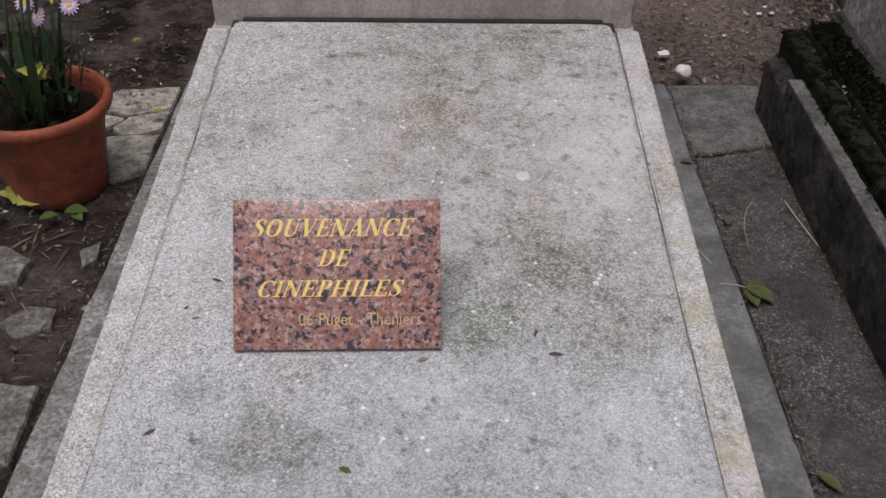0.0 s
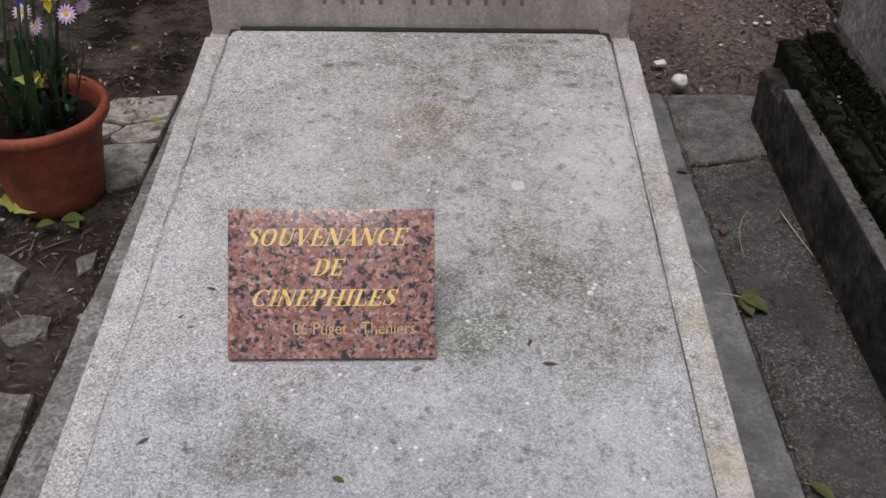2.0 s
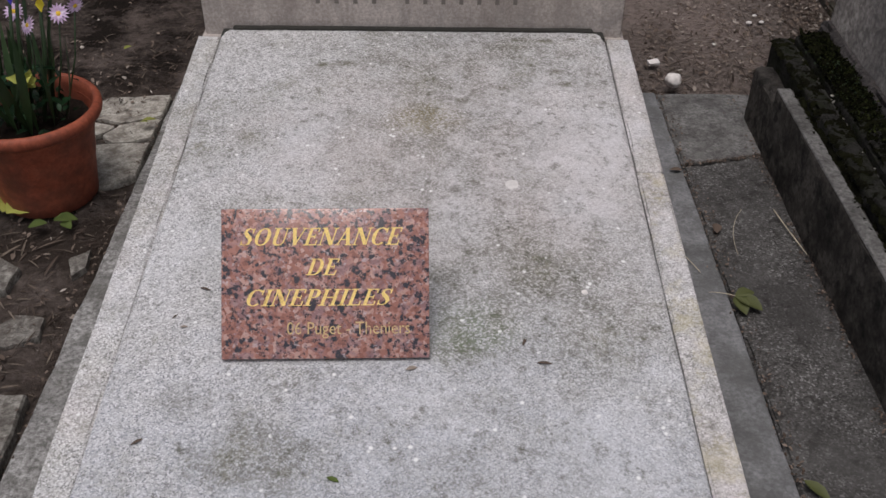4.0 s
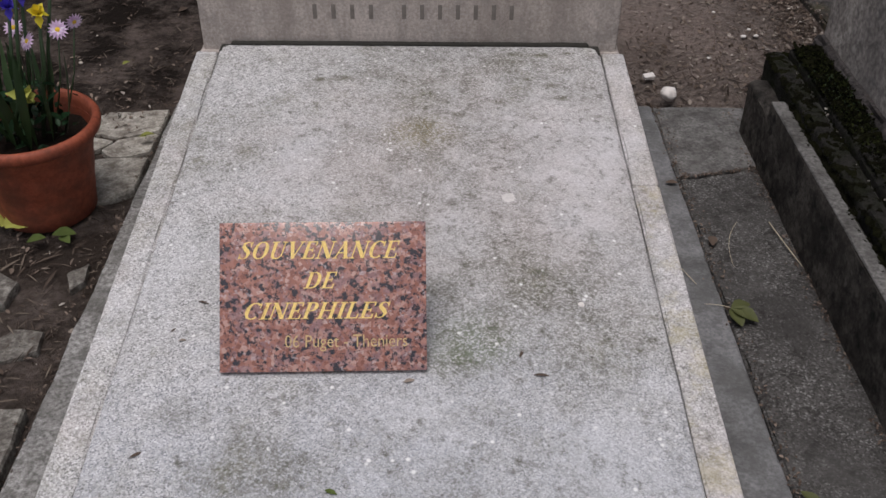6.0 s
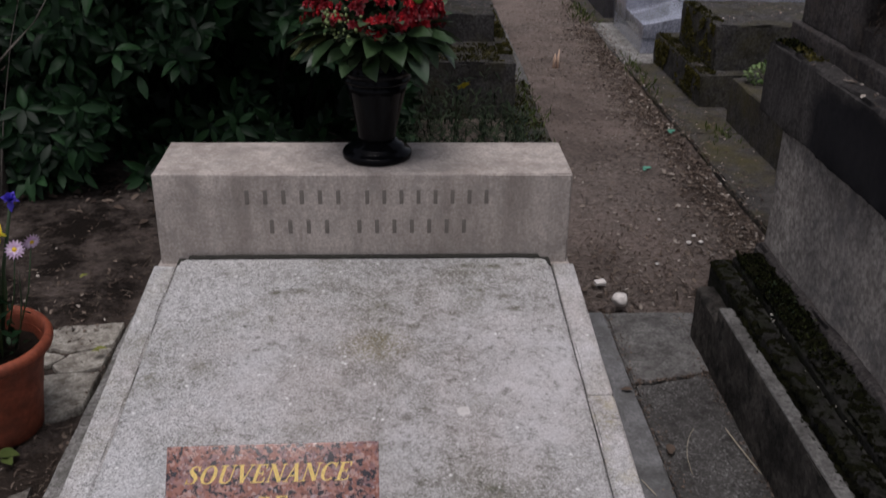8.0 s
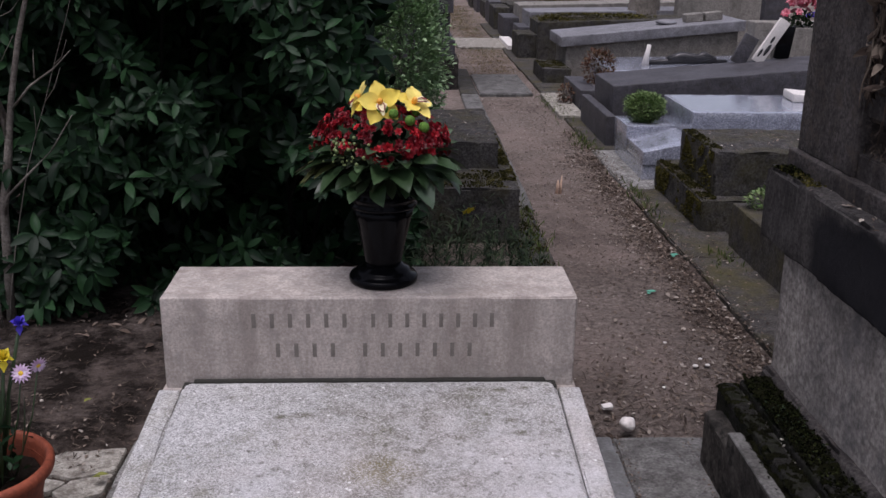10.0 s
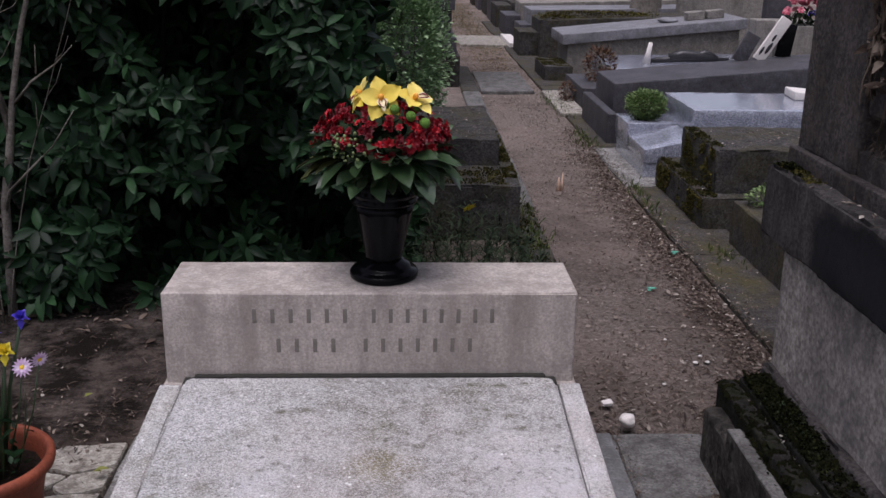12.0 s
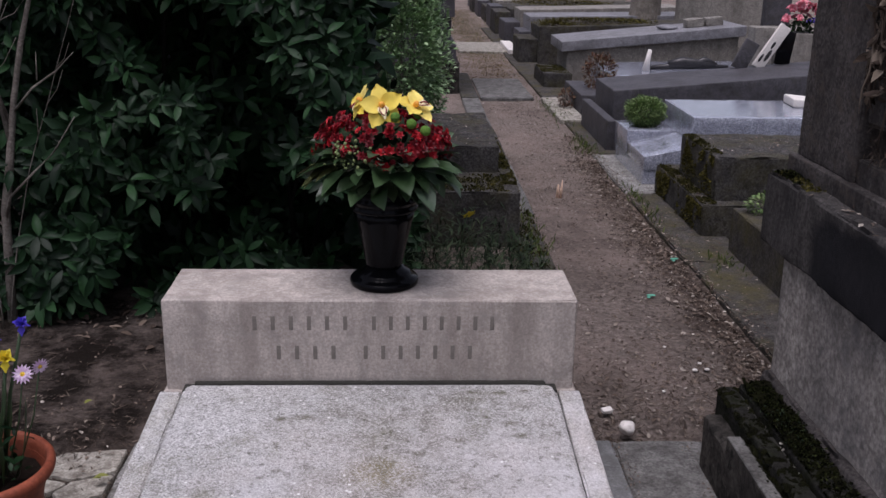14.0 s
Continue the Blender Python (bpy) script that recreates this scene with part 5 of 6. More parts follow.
piece("trunk", tube([(0, 0, 0), (0.0, 0, 0.3), (0.01, 0, 0.6), (0.02, 0, 1.2), (0.05, 0, 2.4)], [0.30, 0.22, 0.185, 0.17, 0.16], 14), M_BARK, trunk)


def build_herbs():
    t = thing("wild_herbs", "dark fine-leaved herbs growing behind the headstone", "plants", kind="stuff")
    poses = []
    for _ in range(230):
        x, y = 0.02 + 0.62 * random.random() ** 1.25, rnd(1.05, 1.82)
        h = rnd(0.10, 0.30) * (1 - 0.75 * max(0, (x - 0.36) / 0.28))
        leanx, leany = rnd(-0.3, 0.3), rnd(-0.3, 0.1)
        for k in range(14):
            f = k / 14
            p = Vector((x + leanx * h * f * f, y + leany * h * f * f, h * f))
            poses.append(facing(p, aim() + Vector((0, 0, 0.5)), (0, 0, 1), rnd(0.025, 0.05)))
    piece("foliage", scattered(blade(0.16, 0.3), poses), M_HERB, t)


build_herbs()


def build_sapling():
    t = thing("sapling", "bare thin sapling with grey-brown bark beside the hedge", "tree", at=(-1.27, 0.98, -0.01))
    o = Vector((-1.27, 0.98, -0.01))
    piece("trunk", tube([Vector(p) - o for p in ((-1.275, 0.98, -0.03), (-1.262, 0.98, 0.20), (-1.252, 0.985, 0.40), (-1.222, 0.99, 0.55), (-1.207, 0.99, 0.64), (-1.185, 0.99, 0.76), (-1.14, 0.99, 0.95), (-1.09, 0.98, 1.1), (-1.02, 0.98, 1.5))], [0.017, 0.0155, 0.015, 0.014, 0.012, 0.010, 0.009, 0.007, 0.003], 9), M_BARK, t)
    for pts, r in ((((-1.255, 0.98, 0.36), (-1.222, 0.96, 0.45), (-1.12, 0.93, 0.545), (-1.05, 0.92, 0.61), (-0.965, 0.90, 0.73)), 0.006), (((-1.195, 0.99, 0.72), (-1.11, 0.96, 0.81), (-1.02, 0.94, 0.87), (-0.955, 0.92, 0.93)), 0.005), (((-1.21, 0.99, 0.62), (-1.225, 0.97, 0.80), (-1.20, 0.96, 1.0), (-1.13, 0.96, 1.2)), 0.009), (((-1.255, 0.98, 0.30), (-1.32, 0.96, 0.42), (-1.38, 0.95, 0.6)), 0.006), (((-1.20, 0.99, 0.68), (-1.26, 0.98, 0.9), (-1.30, 0.97, 1.2)), 0.006), (((-1.08, 0.93, 0.84), (-1.07, 0.92, 0.93)), 0.003)):
        n = len(pts)
        piece("branch", tube([Vector(p) - o for p in pts], [r * (1 - 0.75 * i / (n - 1)) for i in range(n)], 7), M_BARK, t)


build_sapling()


def build_bare_shrub():
    """Thin pale twigs of a leafless shrub that grows through the hedge."""
    t = thing("bare_shrub", "leafless shrub with thin pale grey twigs beside the hedge", "shrub", at=(-1.27, 0.86, -0.02))
    for _ in range(6):
        p = Vector((rnd(-0.16, 0.10), rnd(0.0, 0.10), 0.0))
        d = Vector((rnd(-0.05, 0.17), rnd(-0.14, 0.06), 1))
        pts = [p]
        for _ in range(9):
            d += Vector((rnd(-0.07, 0.10), rnd(-0.08, 0.06), 0))
            pts.append(pts[-1] + d.normalized() * rnd(0.11, 0.15))
        piece("branch", tube(pts, [0.0028 * (1 - 0.085 * k) for k in range(10)], 5), M_BARK, t)
        for _ in range(3):
            k = random.randint(4, 8)
            q, e = pts[k], Vector((rnd(-0.5, 0.9), rnd(-0.6, 0.2), rnd(0.3, 0.9)))
            piece("twig", tube([q, q + e * 0.07, q + e * 0.12 + Vector((0, 0, 0.03))], [0.0019, 0.0015, 0.0007], 4), M_BARK, t)


build_bare_shrub()

# ---- flower pot ----


def build_pot():
    t = thing("flower_pot", "terracotta-coloured round plastic pot with thick rim", "pot", at=(-0.812, -0.350, -0.004))
    body = [(0.098, 0.0), (0.103, 0.004), (0.106, 0.03), (0.112, 0.075), (0.116, 0.10), (0.1175, 0.104), (0.122, 0.14), (0.1275, 0.165), (0.129, 0.168), (0.133, 0.19), (0.136, 0.205)]
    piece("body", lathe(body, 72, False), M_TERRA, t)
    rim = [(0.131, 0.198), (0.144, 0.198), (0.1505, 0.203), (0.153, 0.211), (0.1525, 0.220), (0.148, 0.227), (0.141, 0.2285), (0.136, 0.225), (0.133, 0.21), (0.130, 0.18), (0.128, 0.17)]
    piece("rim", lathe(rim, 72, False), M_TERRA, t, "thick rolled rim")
    n, verts, faces = 18, [], []
    for i in range(n + 1):
        for j in range(28):
            a, r = 2 * math.pi * j / 28, 0.127 * i / n
            p = Vector((r * math.cos(a), r * math.sin(a), 0.176))
            p.z += 0.012 * noise.fractal(p * 40, 1.0, 2.0, 3)
            verts.append(p)
    for i in range(n):
        for j in range(28):
            k = (j + 1) % 28
            faces.append((i * 28 + j, (i + 1) * 28 + j, (i + 1) * 28 + k, i * 28 + k))
    piece("soil", (verts, faces), M_SOIL, t, "dark crumbly soil")


build_pot()
POT = Vector((-0.812, -0.350, 0.183))


def stalk(foot, head, sway=0.01):
    mid = foot.lerp(head, 0.55) + Vector((rnd(-sway, sway), rnd(-sway, sway), 0))
    return [foot, mid, head]


def build_daisy(foot, head, d, size):
    t = thing("daisy", "lilac daisy with yellow centre growing in the pot", "flower", "flowers in the pot", at=foot)
    h = head - foot
    piece("stem", tube(stalk(Vector((0, 0, 0)), h), [0.002, 0.0018, 0.0016], 6), M_STEM, t)
    f = piece("petals", joined([floret(15, 1.0, 0.24, 12, 0.2), moved(floret(11, 0.8, 0.24, 30, 0.2), Matrix.Rotation(0.2, 4, "Z"))]), M_LILAC, t)
    put(f, toward(h, d, size))
    c = piece("centre", ball(0.27, 2, 0.1, 0.5, 12), M_EYE, t, "yellow centre")
    put(c, toward(h + Vector(d).normalized() * size * 0.08, d, size))


def build_iris(foot, head, material, colour, size=0.03, d=(0.1, -0.4, 0.8)):
    t = thing("iris", colour + " iris bloom on a thick green stem in the pot", "flower", "flowers in the pot", at=foot)
    h = head - foot
    piece("stem", tube(stalk(Vector((0, 0, 0)), h), [0.0045, 0.004, 0.0035], 8), M_STEM, t)
    put(piece("petals", joined([floret(3, 1.0, 0.85, 74, 0.05), moved(floret(3, 0.9, 0.8, 58, 0.35), Matrix.Rotation(1.0, 4, "Z")), moved(floret(3, 0.75, 0.7, 5, 0.9), Matrix.Rotation(0.5, 4, "Z"))]), material, t), toward(h, d, size))


def build_straps():
    t = thing("leaf_clump", "dark green strap leaves growing in the pot", "plant", at=POT)
    shape = blade(0.075, 0.1, 0.15)
    first = None
    for i in range(20):
        a, r = rnd(0, 6.28), rnd(0.0, 0.085)
        p = Vector((r * math.cos(a), r * math.sin(a), 0.0))
        d = Vector((0.25 * math.cos(a) + rnd(-0.2, 0.2), 0.25 * math.sin(a) + rnd(-0.2, 0.2), 1))
        if first is None:
            first = o = piece("leaf", shape, M_BLEAF, t)
        else:
            o = again(first, (0, 0, 0))
        put(o, facing(p, d, (math.cos(a), math.sin(a), 0.2), rnd(0.10, 0.25)))
    small = [facing(Vector((random.gauss(-0.01, 0.05), random.gauss(0, 0.05), rnd(0.01, 0.13))), aim() + Vector((0, 0, 0.2)), (0, 0, 1), rnd(0.016, 0.036)) for _ in range(170)]
    tagged(piece("small_leaves", scattered(blade(0.5), small), M_HEDGE, t, "small dark leaves"), kind="stuff")


build_straps()
for dx, dy, head, d, size in ((0.05, 0.02, (-0.702, -0.33, 0.421), (0.1, -0.8, 0.55), 0.021), (0.07, 0.02, (-0.668, -0.325, 0.437), (0.5, -0.5, -0.2), 0.019), (0.0, 0.0, (-0.765, -0.34, 0.40), (-0.5, -0.6, 0.5), 0.021), (-0.02, 0.03, (-0.80, -0.31, 0.415), (0.1, -0.6, 0.7), 0.021)):
    build_daisy(POT + Vector((dx, dy, 0)), Vector(head), d, size)
for dx, dy, head, m, c, size in ((0.03, 0.0, (-0.733, -0.33, 0.452), M_YFL, "yellow", 0.026), (0.04, 0.03, (-0.70, -0.31, 0.520), M_BLUE, "violet", 0.022), (0.0, 0.01, (-0.757, -0.33, 0.498), M_BLUE, "violet", 0.026), (-0.01, 0.0, (-0.785, -0.34, 0.47), M_BLUE, "violet", 0.024), (0.0, -0.01, (-0.755, -0.34, 0.545), M_YFL, "yellow-green", 0.030), (-0.04, -0.02, (-0.80, -0.35, 0.53), M_YFL, "yellow", 0.028)):
    build_iris(POT + Vector((dx, dy, 0)), Vector(head), m, c, size)
build_iris(POT + Vector((-0.01, -0.03, 0)), Vector((-0.778, -0.405, 0.312)), M_WILT, "wilted yellow-green", 0.030, (0.8, -0.3, 0.1))

# ---- fallen leaves, litter ----


def build_litter():
    brown, pale = [], []

    def lay(into, x, y, size):
        into.append(facing((x, y, ground_height(x, y) + rnd(0.003, 0.009)), aim() * Vector((1, 1, 0.25)), aim(0.35) + Vector((0, 0, 1)), size))

    for _ in range(7500):
        x, y = 1.265 - abs(random.gauss(0, 0.10)), rnd(0.15, 3.6)
        if x < 1.27 and x > 0.55:
            lay(brown if random.random() < 0.80 else pale, x, y, 0.005 + 0.018 * random.random() ** 2)
    for _ in range(2400):
        x, y = rnd(0.53, 1.26), 0.15 + abs(random.gauss(0, 0.35))
        lay(brown if random.random() < 0.72 else pale, x, y, 0.003 + 0.017 * random.random() ** 2.5)
    for _ in range(3000):
        x, y = rnd(0.72, 1.26), rnd(0.5, 10)
        lay(brown if random.random() < 0.72 else pale, x, y, rnd(0.006, 0.02))
    for _ in range(5200):
        x, y = rnd(-1.6, -0.53), rnd(-1.7, 1.2)
        if y > 0.45 and random.random() < 0.7:
            continue
        lay(brown if random.random() < 0.90 else pale, x, y, rnd(0.005, 0.018))
    for _ in range(300):
        x, y = rnd(-2.0, -0.53), random.gauss(1.06, 0.13)
        lay(brown, x, y, rnd(0.025, 0.05))
    for _ in range(1500):
        x, y = 1.262 - abs(random.gauss(0, 0.075)), rnd(0.15, 4.5)
        if noise.noise((x * 5, y * 3, 8)) > -0.15:
            lay(brown, x, y, rnd(0.010, 0.030))
    for x0, x1, y0, y1, z, n in ((-0.1, 0.52, 2.28, 3.12, 0.368, 700), (1.52, 2.3, 2.1, 2.62, 0.360, 500), (1.44, 1.52, 2.0, 2.8, 0.158, 160), (0.74, 1.18, 6.0, 7.1, 0.014, 120), (1.28, 1.5, 0.6, 2.9, 0.012, 420), (1.262, 1.31, 0.2, 4.5, 0.012, 1100), (1.262, 1.36, 0.2, 4.5, 0.012, 450), (1.6, 3.4, 8.45, 9.05, 0.43, 300), (1.02, 1.064, -1.0, 0.19, 0.737, 60), (0.75, 1.25, 8.0, 16.0, 0.0, 2200), (0.70, 1.2, 5.0, 8.0, 0.0, 900)):
        for _ in range(n):
            into = brown if random.random() < 0.75 else pale
            into.append(facing((rnd(x0, x1), rnd(y0, y1), z), aim() * Vector((1, 1, 0.2)), aim(0.3) + Vector((0, 0, 1)), rnd(0.005, 0.017)))
    for _ in range(2600):
        x, y = random.gauss(1.0, 0.14), rnd(2.2, 9.5)
        lay(brown if random.random() < 0.6 else pale, x, y, rnd(0.006, 0.016))
    for _ in range(6500):
        x, y = random.gauss(1.03, 0.17), rnd(0.3, 5.0)
        if 0.6 < x < 1.26 and noise.fractal(Vector((x * 4, y * 2.5, 1)), 1.0, 2.0, 4) > 0.0:
            lay(brown if random.random() < 0.68 else pale, x, y, 0.003 + 0.014 * random.random() ** 2)
    tagged(piece("leaf_litter", joined([scattered(blade(w, 0.3, 0.2), brown[i::3]) for i, w in enumerate((0.22, 0.36, 0.55))]), M_LITTER), "brown dead leaves and bark scattered on the earth", "litter", kind="stuff")
    tagged(piece("wood_chips", joined([scattered(blade(w, 0.15, 0.1, (0.35, 0.9), 0.35), pale[i::3]) for i, w in enumerate((0.24, 0.36, 0.62))]), M_CHIP), "pale wood chips and seed husks on the earth", "litter", kind="stuff")
    cover = []
    for _ in range(9000):
        x, y = random.gauss(1.0, 0.17), rnd(7.2, 17)
        cover.append(facing((x, y, ground_height(x, y) + rnd(0.003, 0.01)), aim() * Vector((1, 1, 0.25)), aim(0.3) + Vector((0, 0, 1)), rnd(0.008, 0.02)))
    tagged(piece("leaf_cover", scattered(blade(0.5, 0.3, 0.2), cover), M_FARLEAF), "yellow-brown dead leaves covering the far path", "litter", kind="stuff")
    bits = []
    for _ in range(4200):
        x, y = rnd(-1.5, -0.64), rnd(-1.8, 0.75)
        if y > 0.3 and random.random() < 0.6:
            continue
        bits.append(facing((x, y, ground_height(x, y) + rnd(0.004, 0.011)), aim() * Vector((1, 1, 0.12)), aim(0.3) + Vector((0, 0, 1)), rnd(0.012, 0.04) * (1.8 if random.random() < 0.08 else 1)))
    for _ in range(1100):
        x, y = (1.25 - abs(random.gauss(0, 0.13)), rnd(0.15, 3.2)) if random.random() < 0.6 else (rnd(0.55, 1.2), 0.15 + abs(random.gauss(0, 0.3)))
        if x > 0.55:
            bits.append(facing((x, y, ground_height(x, y) + rnd(0.006, 0.012)), aim() * Vector((1, 1, 0.10)), aim(0.3) + Vector((0, 0, 1)), rnd(0.015, 0.05)))
    tagged(piece("twig_litter", scattered(blade(0.08, 0.12, 0.3), bits), M_TWIG), "fine dry twigs and straws on the earth", "litter", kind="stuff")
    crumbs = []
    for _ in range(150):
        x = rnd(0.65, 0.842)
        crumbs.append(facing((x, -0.196 + 0.24 * (x - 0.745) + random.gauss(0, 0.004), 0.003), aim() * Vector((1, 1, 0.4)), aim(0.4) + Vector((0, 0, 1)), rnd(0.003, 0.008)))
    for _ in range(900):
        x, y = 0.842 - abs(random.gauss(0, 0.012)), rnd(-1.9, 0.1)
        if noise.noise((3, y * 6, 1)) > -0.1:
            crumbs.append(facing((x, y, 0.004), aim() * Vector((1, 1, 0.3)), aim(0.4) + Vector((0, 0, 1)), rnd(0.003, 0.009)))
    for _ in range(1100):
        s = random.choice((0.647, 0.647, 0.85, -0.64, 0.647))
        x, y = s + random.gauss(0, 0.012), rnd(-1.9, 0.12)
        crumbs.append(facing((x, y, 0.006), aim() * Vector((1, 1, 0.3)), aim(0.4) + Vector((0, 0, 1)), rnd(0.003, 0.010)))
    tagged(piece("leaf_crumbs", scattered(blade(0.5, 0.3, 0.2), crumbs), M_LITTER), "dark leaf crumbs in the paving joints", "litter", kind="stuff")
    grass = []
    for cx, cy, sx, sy, n in ((1.28, 5.3, 0.04, 0.25, 260), (1.26, 3.95, 0.04, 0.15, 200), (0.66, 2.0, 0.04, 0.3, 260), (1.42, 1.6, 0.05, 0.08, 60), (1.30, 2.5, 0.03, 0.2, 120)):
        for _ in range(n):
            grass.append(facing((random.gauss(cx, sx), random.gauss(cy, sy), 0.005), aim(0.6) + Vector((0, 0, 1)), aim(), rnd(0.015, 0.045)))
    for _ in range(2600):
        y = rnd(8.5, 16)
        grass.append(facing((random.gauss(1.0, 0.25), y, -0.012), aim(0.6) + Vector((0, 0, 1)), aim(), rnd(0.012, 0.03)))
    tagged(piece("grass", scattered(blade(0.14, 0.2), grass), M_GRASS), "thin grass growing along the path", "grass", kind="stuff")
    moss = []
    for x0, x1, y0, y1, z, n in ((0.530, 0.585, 2.0, 3.1, 0.24, 1400), (1.44, 1.51, 2.0, 2.8, 0.157, 900), (0.56, 0.70, 1.5, 2.4, 0.012, 500), (1.50, 1.56, 2.1, 2.6, 0.36, 300), (0.0, 0.52, 1.88, 2.2, 0.24, 900), (1.36, 1.60, 6.62, 7.2, 0.14, 700)):
        for _ in range(n * 3):
            x, y = rnd(x0, x1), rnd(y0, y1)
            if noise.fractal(Vector((x * 9, y * 9, z * 5)), 1.0, 2.0, 4) > rnd(-0.2, 0.15):
                moss.append(facing((x, y, z), aim() + Vector((0, 0, 1.1)), aim(), rnd(0.005, 0.012)))
    strip = []
    for px, y0, y1, z0, z1, n, d in ((1.438, 1.99, 2.82, 0.0, 0.15, 5200, -1), (1.505, 2.08, 2.63, 0.16, 0.355, 4200, -1), (0.590, 1.9, 3.1, 0.05, 0.235, 3600, 1)):
        for _ in range(n):
            y, z = rnd(y0, y1), z1 - abs(random.gauss(0, 0.09))
            if z > z0 and noise.fractal(Vector((y * 7, z * 7, px)), 1.0, 2.0, 4) > rnd(-0.1, 0.15):
                strip.append(facing((px + d * 0.004, y, z), aim() + Vector((d * 0.9, 0, 0.2)), aim(), rnd(0.004, 0.010)))
    for x0, x1, y0, y1, z, n in ((0.530, 0.588, 1.9, 3.15, 0.24, 3800), (0.45, 0.585, 1.88, 2.22, 0.24, 1500), (1.44, 1.50, 2.0, 2.8, 0.158, 1500), (0.56, 0.70, 1.6, 3.2, 0.014, 1500), (1.02, 1.06, -0.02, 0.19, 0.737, 500), (1.36, 1.60, 6.62, 7.2, 0.142, 1200)):
        for _ in range(n):
            x, y = rnd(x0, x1), rnd(y0, y1)
            if noise.fractal(Vector((x * 9, y * 9, z * 5 + 3)), 1.0, 2.0, 4) > rnd(0.0, 0.2):
                strip.append(facing((x, y, z), aim() + Vector((0, 0, 0.9)), aim(), rnd(0.003, 0.007)))
    tagged(piece("yellow_moss", scattered(blade(0.8, 0.3), strip), M_YMOSS), "yellowish brown moss on kerbs and old stones", "moss", kind="stuff")
    tagged(piece("moss", scattered(blade(0.8, 0.3), moss), M_GREENMOSS), "brownish green moss on the old stones", "moss", kind="stuff")


build_litter()


def small(name, label, category, shape, material, at, turn=(0, 0, 0), group=""):
    ob = piece(name, shape, material, None, label, at)
    ob.rotation_euler = turn
    return tagged(ob, label, category, group)


def slab_z(y):
    return 0.243 + SLOPE * y


small("white_stone", "round chalky white pebble lying on the earth", "stone", ball(0.0225, 3, 0.22, 0.85, 70), M_WHITE, (0.697, 0.185, 0.012))
small("stone_chip", "flat white stone chip lying on the earth", "stone", rbox(-0.016, 0.016, -0.010, 0.010, -0.006, 0.006, 0.002, 0.006, 0.006, 0.004), M_WHITE, (0.662, 0.300, 0.004), (0.2, 0, 0.3))
small("pebble", "small whitish pebble on the earth by the hedge", "stone", ball(0.006, 2, 0.5, 0.6, 90), M_CHIP, (-0.955, 0.36, 0.006))
for x, y, s in ((1.0, 0.57, 0.009), (1.04, 0.575, 0.008), (0.95, 0.75, 0.006), (0.86, 0.42, 0.006), (1.03, 0.62, 0.007)):
    small("pebble", "small whitish pebble lying on the path", "stone", ball(s, 2, 0.3, 0.5, 90), M_WHITE, (x, y, 0.004), (0, 0, x * 9), "pebbles on the path")
for x, y, a in ((1.229, 1.666, 0.3), (1.02, 1.229, 0.1)):
    small("plastic_scrap", "crumpled sea-green plastic scrap on the path", "litter", joined([moved(ball(0.014, 2, 0.5, 0.3, 50), Matrix.Diagonal((1.4, 0.6, 1, 1))), moved(ball(0.008, 2, 0.5, 0.4, 50), Matrix.Translation((-0.015, -0.02, 0)))]), M_GREENSCRAP, (x, y, 0.006), (0, 0, a))
small("wood_splinter", "pale split wood splinter standing in the path", "wood", joined([tube([(0, 0, -0.02), (0.004, 0.01, 0.03), (0.008, 0.015, 0.08)], [0.008, 0.007, 0.002], 5), tube([(-0.018, 0, -0.02), (-0.014, 0.01, 0.03), (-0.012, 0.012, 0.055)], [0.009, 0.008, 0.003], 5)]), M_WOODCH, (0.915, 2.75, 0.0))


def straw(points, r=0.0022):
    a, b, c = (Vector(p) for p in points)
    points = [a * (1 - t) ** 2 + (b * 2 - (a + c) / 2) * 2 * t * (1 - t) + c * t * t for t in (0, 0.15, 0.3, 0.45, 0.6, 0.75, 0.9, 1)]
    ob = piece("straw", tube(points, [r * 0.6] * 6 + [r * 0.5, r * 0.3], 6), M_STRAW)
    return tagged(ob, "thin pale dry straw lying on the paving", "straw", "straws on the paving")


straw([(0.808, -0.405, 0.006), (0.816, -0.48, 0.010), (0.834, -0.564, 0.006)], 0.0018)
straw([(0.736, -0.406, 0.006), (0.700, -0.48, 0.007), (0.690, -0.568, 0.005)], 0.0009)
straw([(0.575, -0.585, 0.014), (0.584, -0.61, 0.015), (0.595, -0.636, 0.014)], 0.0013)


def fallen_leaf(x, y, z, size, turn, material, label, width=0.5, tilt=0.0):
    ob = piece("fallen_leaf", blade(width, 0.18, 0.2), material, None, label)
    ob.matrix_basis = pose(x, y, z, tilt, -6, turn) @ Matrix.Scale(size, 4)
    return tagged(ob, label, "leaf", "fallen leaves")


for a, s in ((22, 0.046), (-38, 0.058), (-78, 0.050)):
    fallen_leaf(0.646, -0.713, 0.016, s, a, M_OLIVE, "olive-green fallen leaf lying on the paving", 0.60)
straw([(0.652, -0.713, 0.016), (0.628, -0.702, 0.015), (0.598, -0.697, 0.014)], 0.0011)
fallen_leaf(0.650, -1.155, 0.012, 0.05, -50, M_OLIVE, "green fallen leaf lying on the paving", 0.42)
fallen_leaf(0.632, -0.262, 0.014, 0.03, 170, M_LITTER, "brown curled fallen leaf on the footing")
fallen_leaf(0.660, -0.50, 0.010, 0.04, 80, M_LITTER, "reddish brown fallen leaf on the paving")
for x, y, s, a in ((-0.672, -0.075, 0.034, 20), (-0.655, -0.08, 0.022, 170), (-0.83, 0.345, 0.03, 60)):
    fallen_leaf(x, y, 0.024 if y < 0.2 else 0.008, s, a, M_YGREEN, "small yellow fallen leaf on the flagstones")
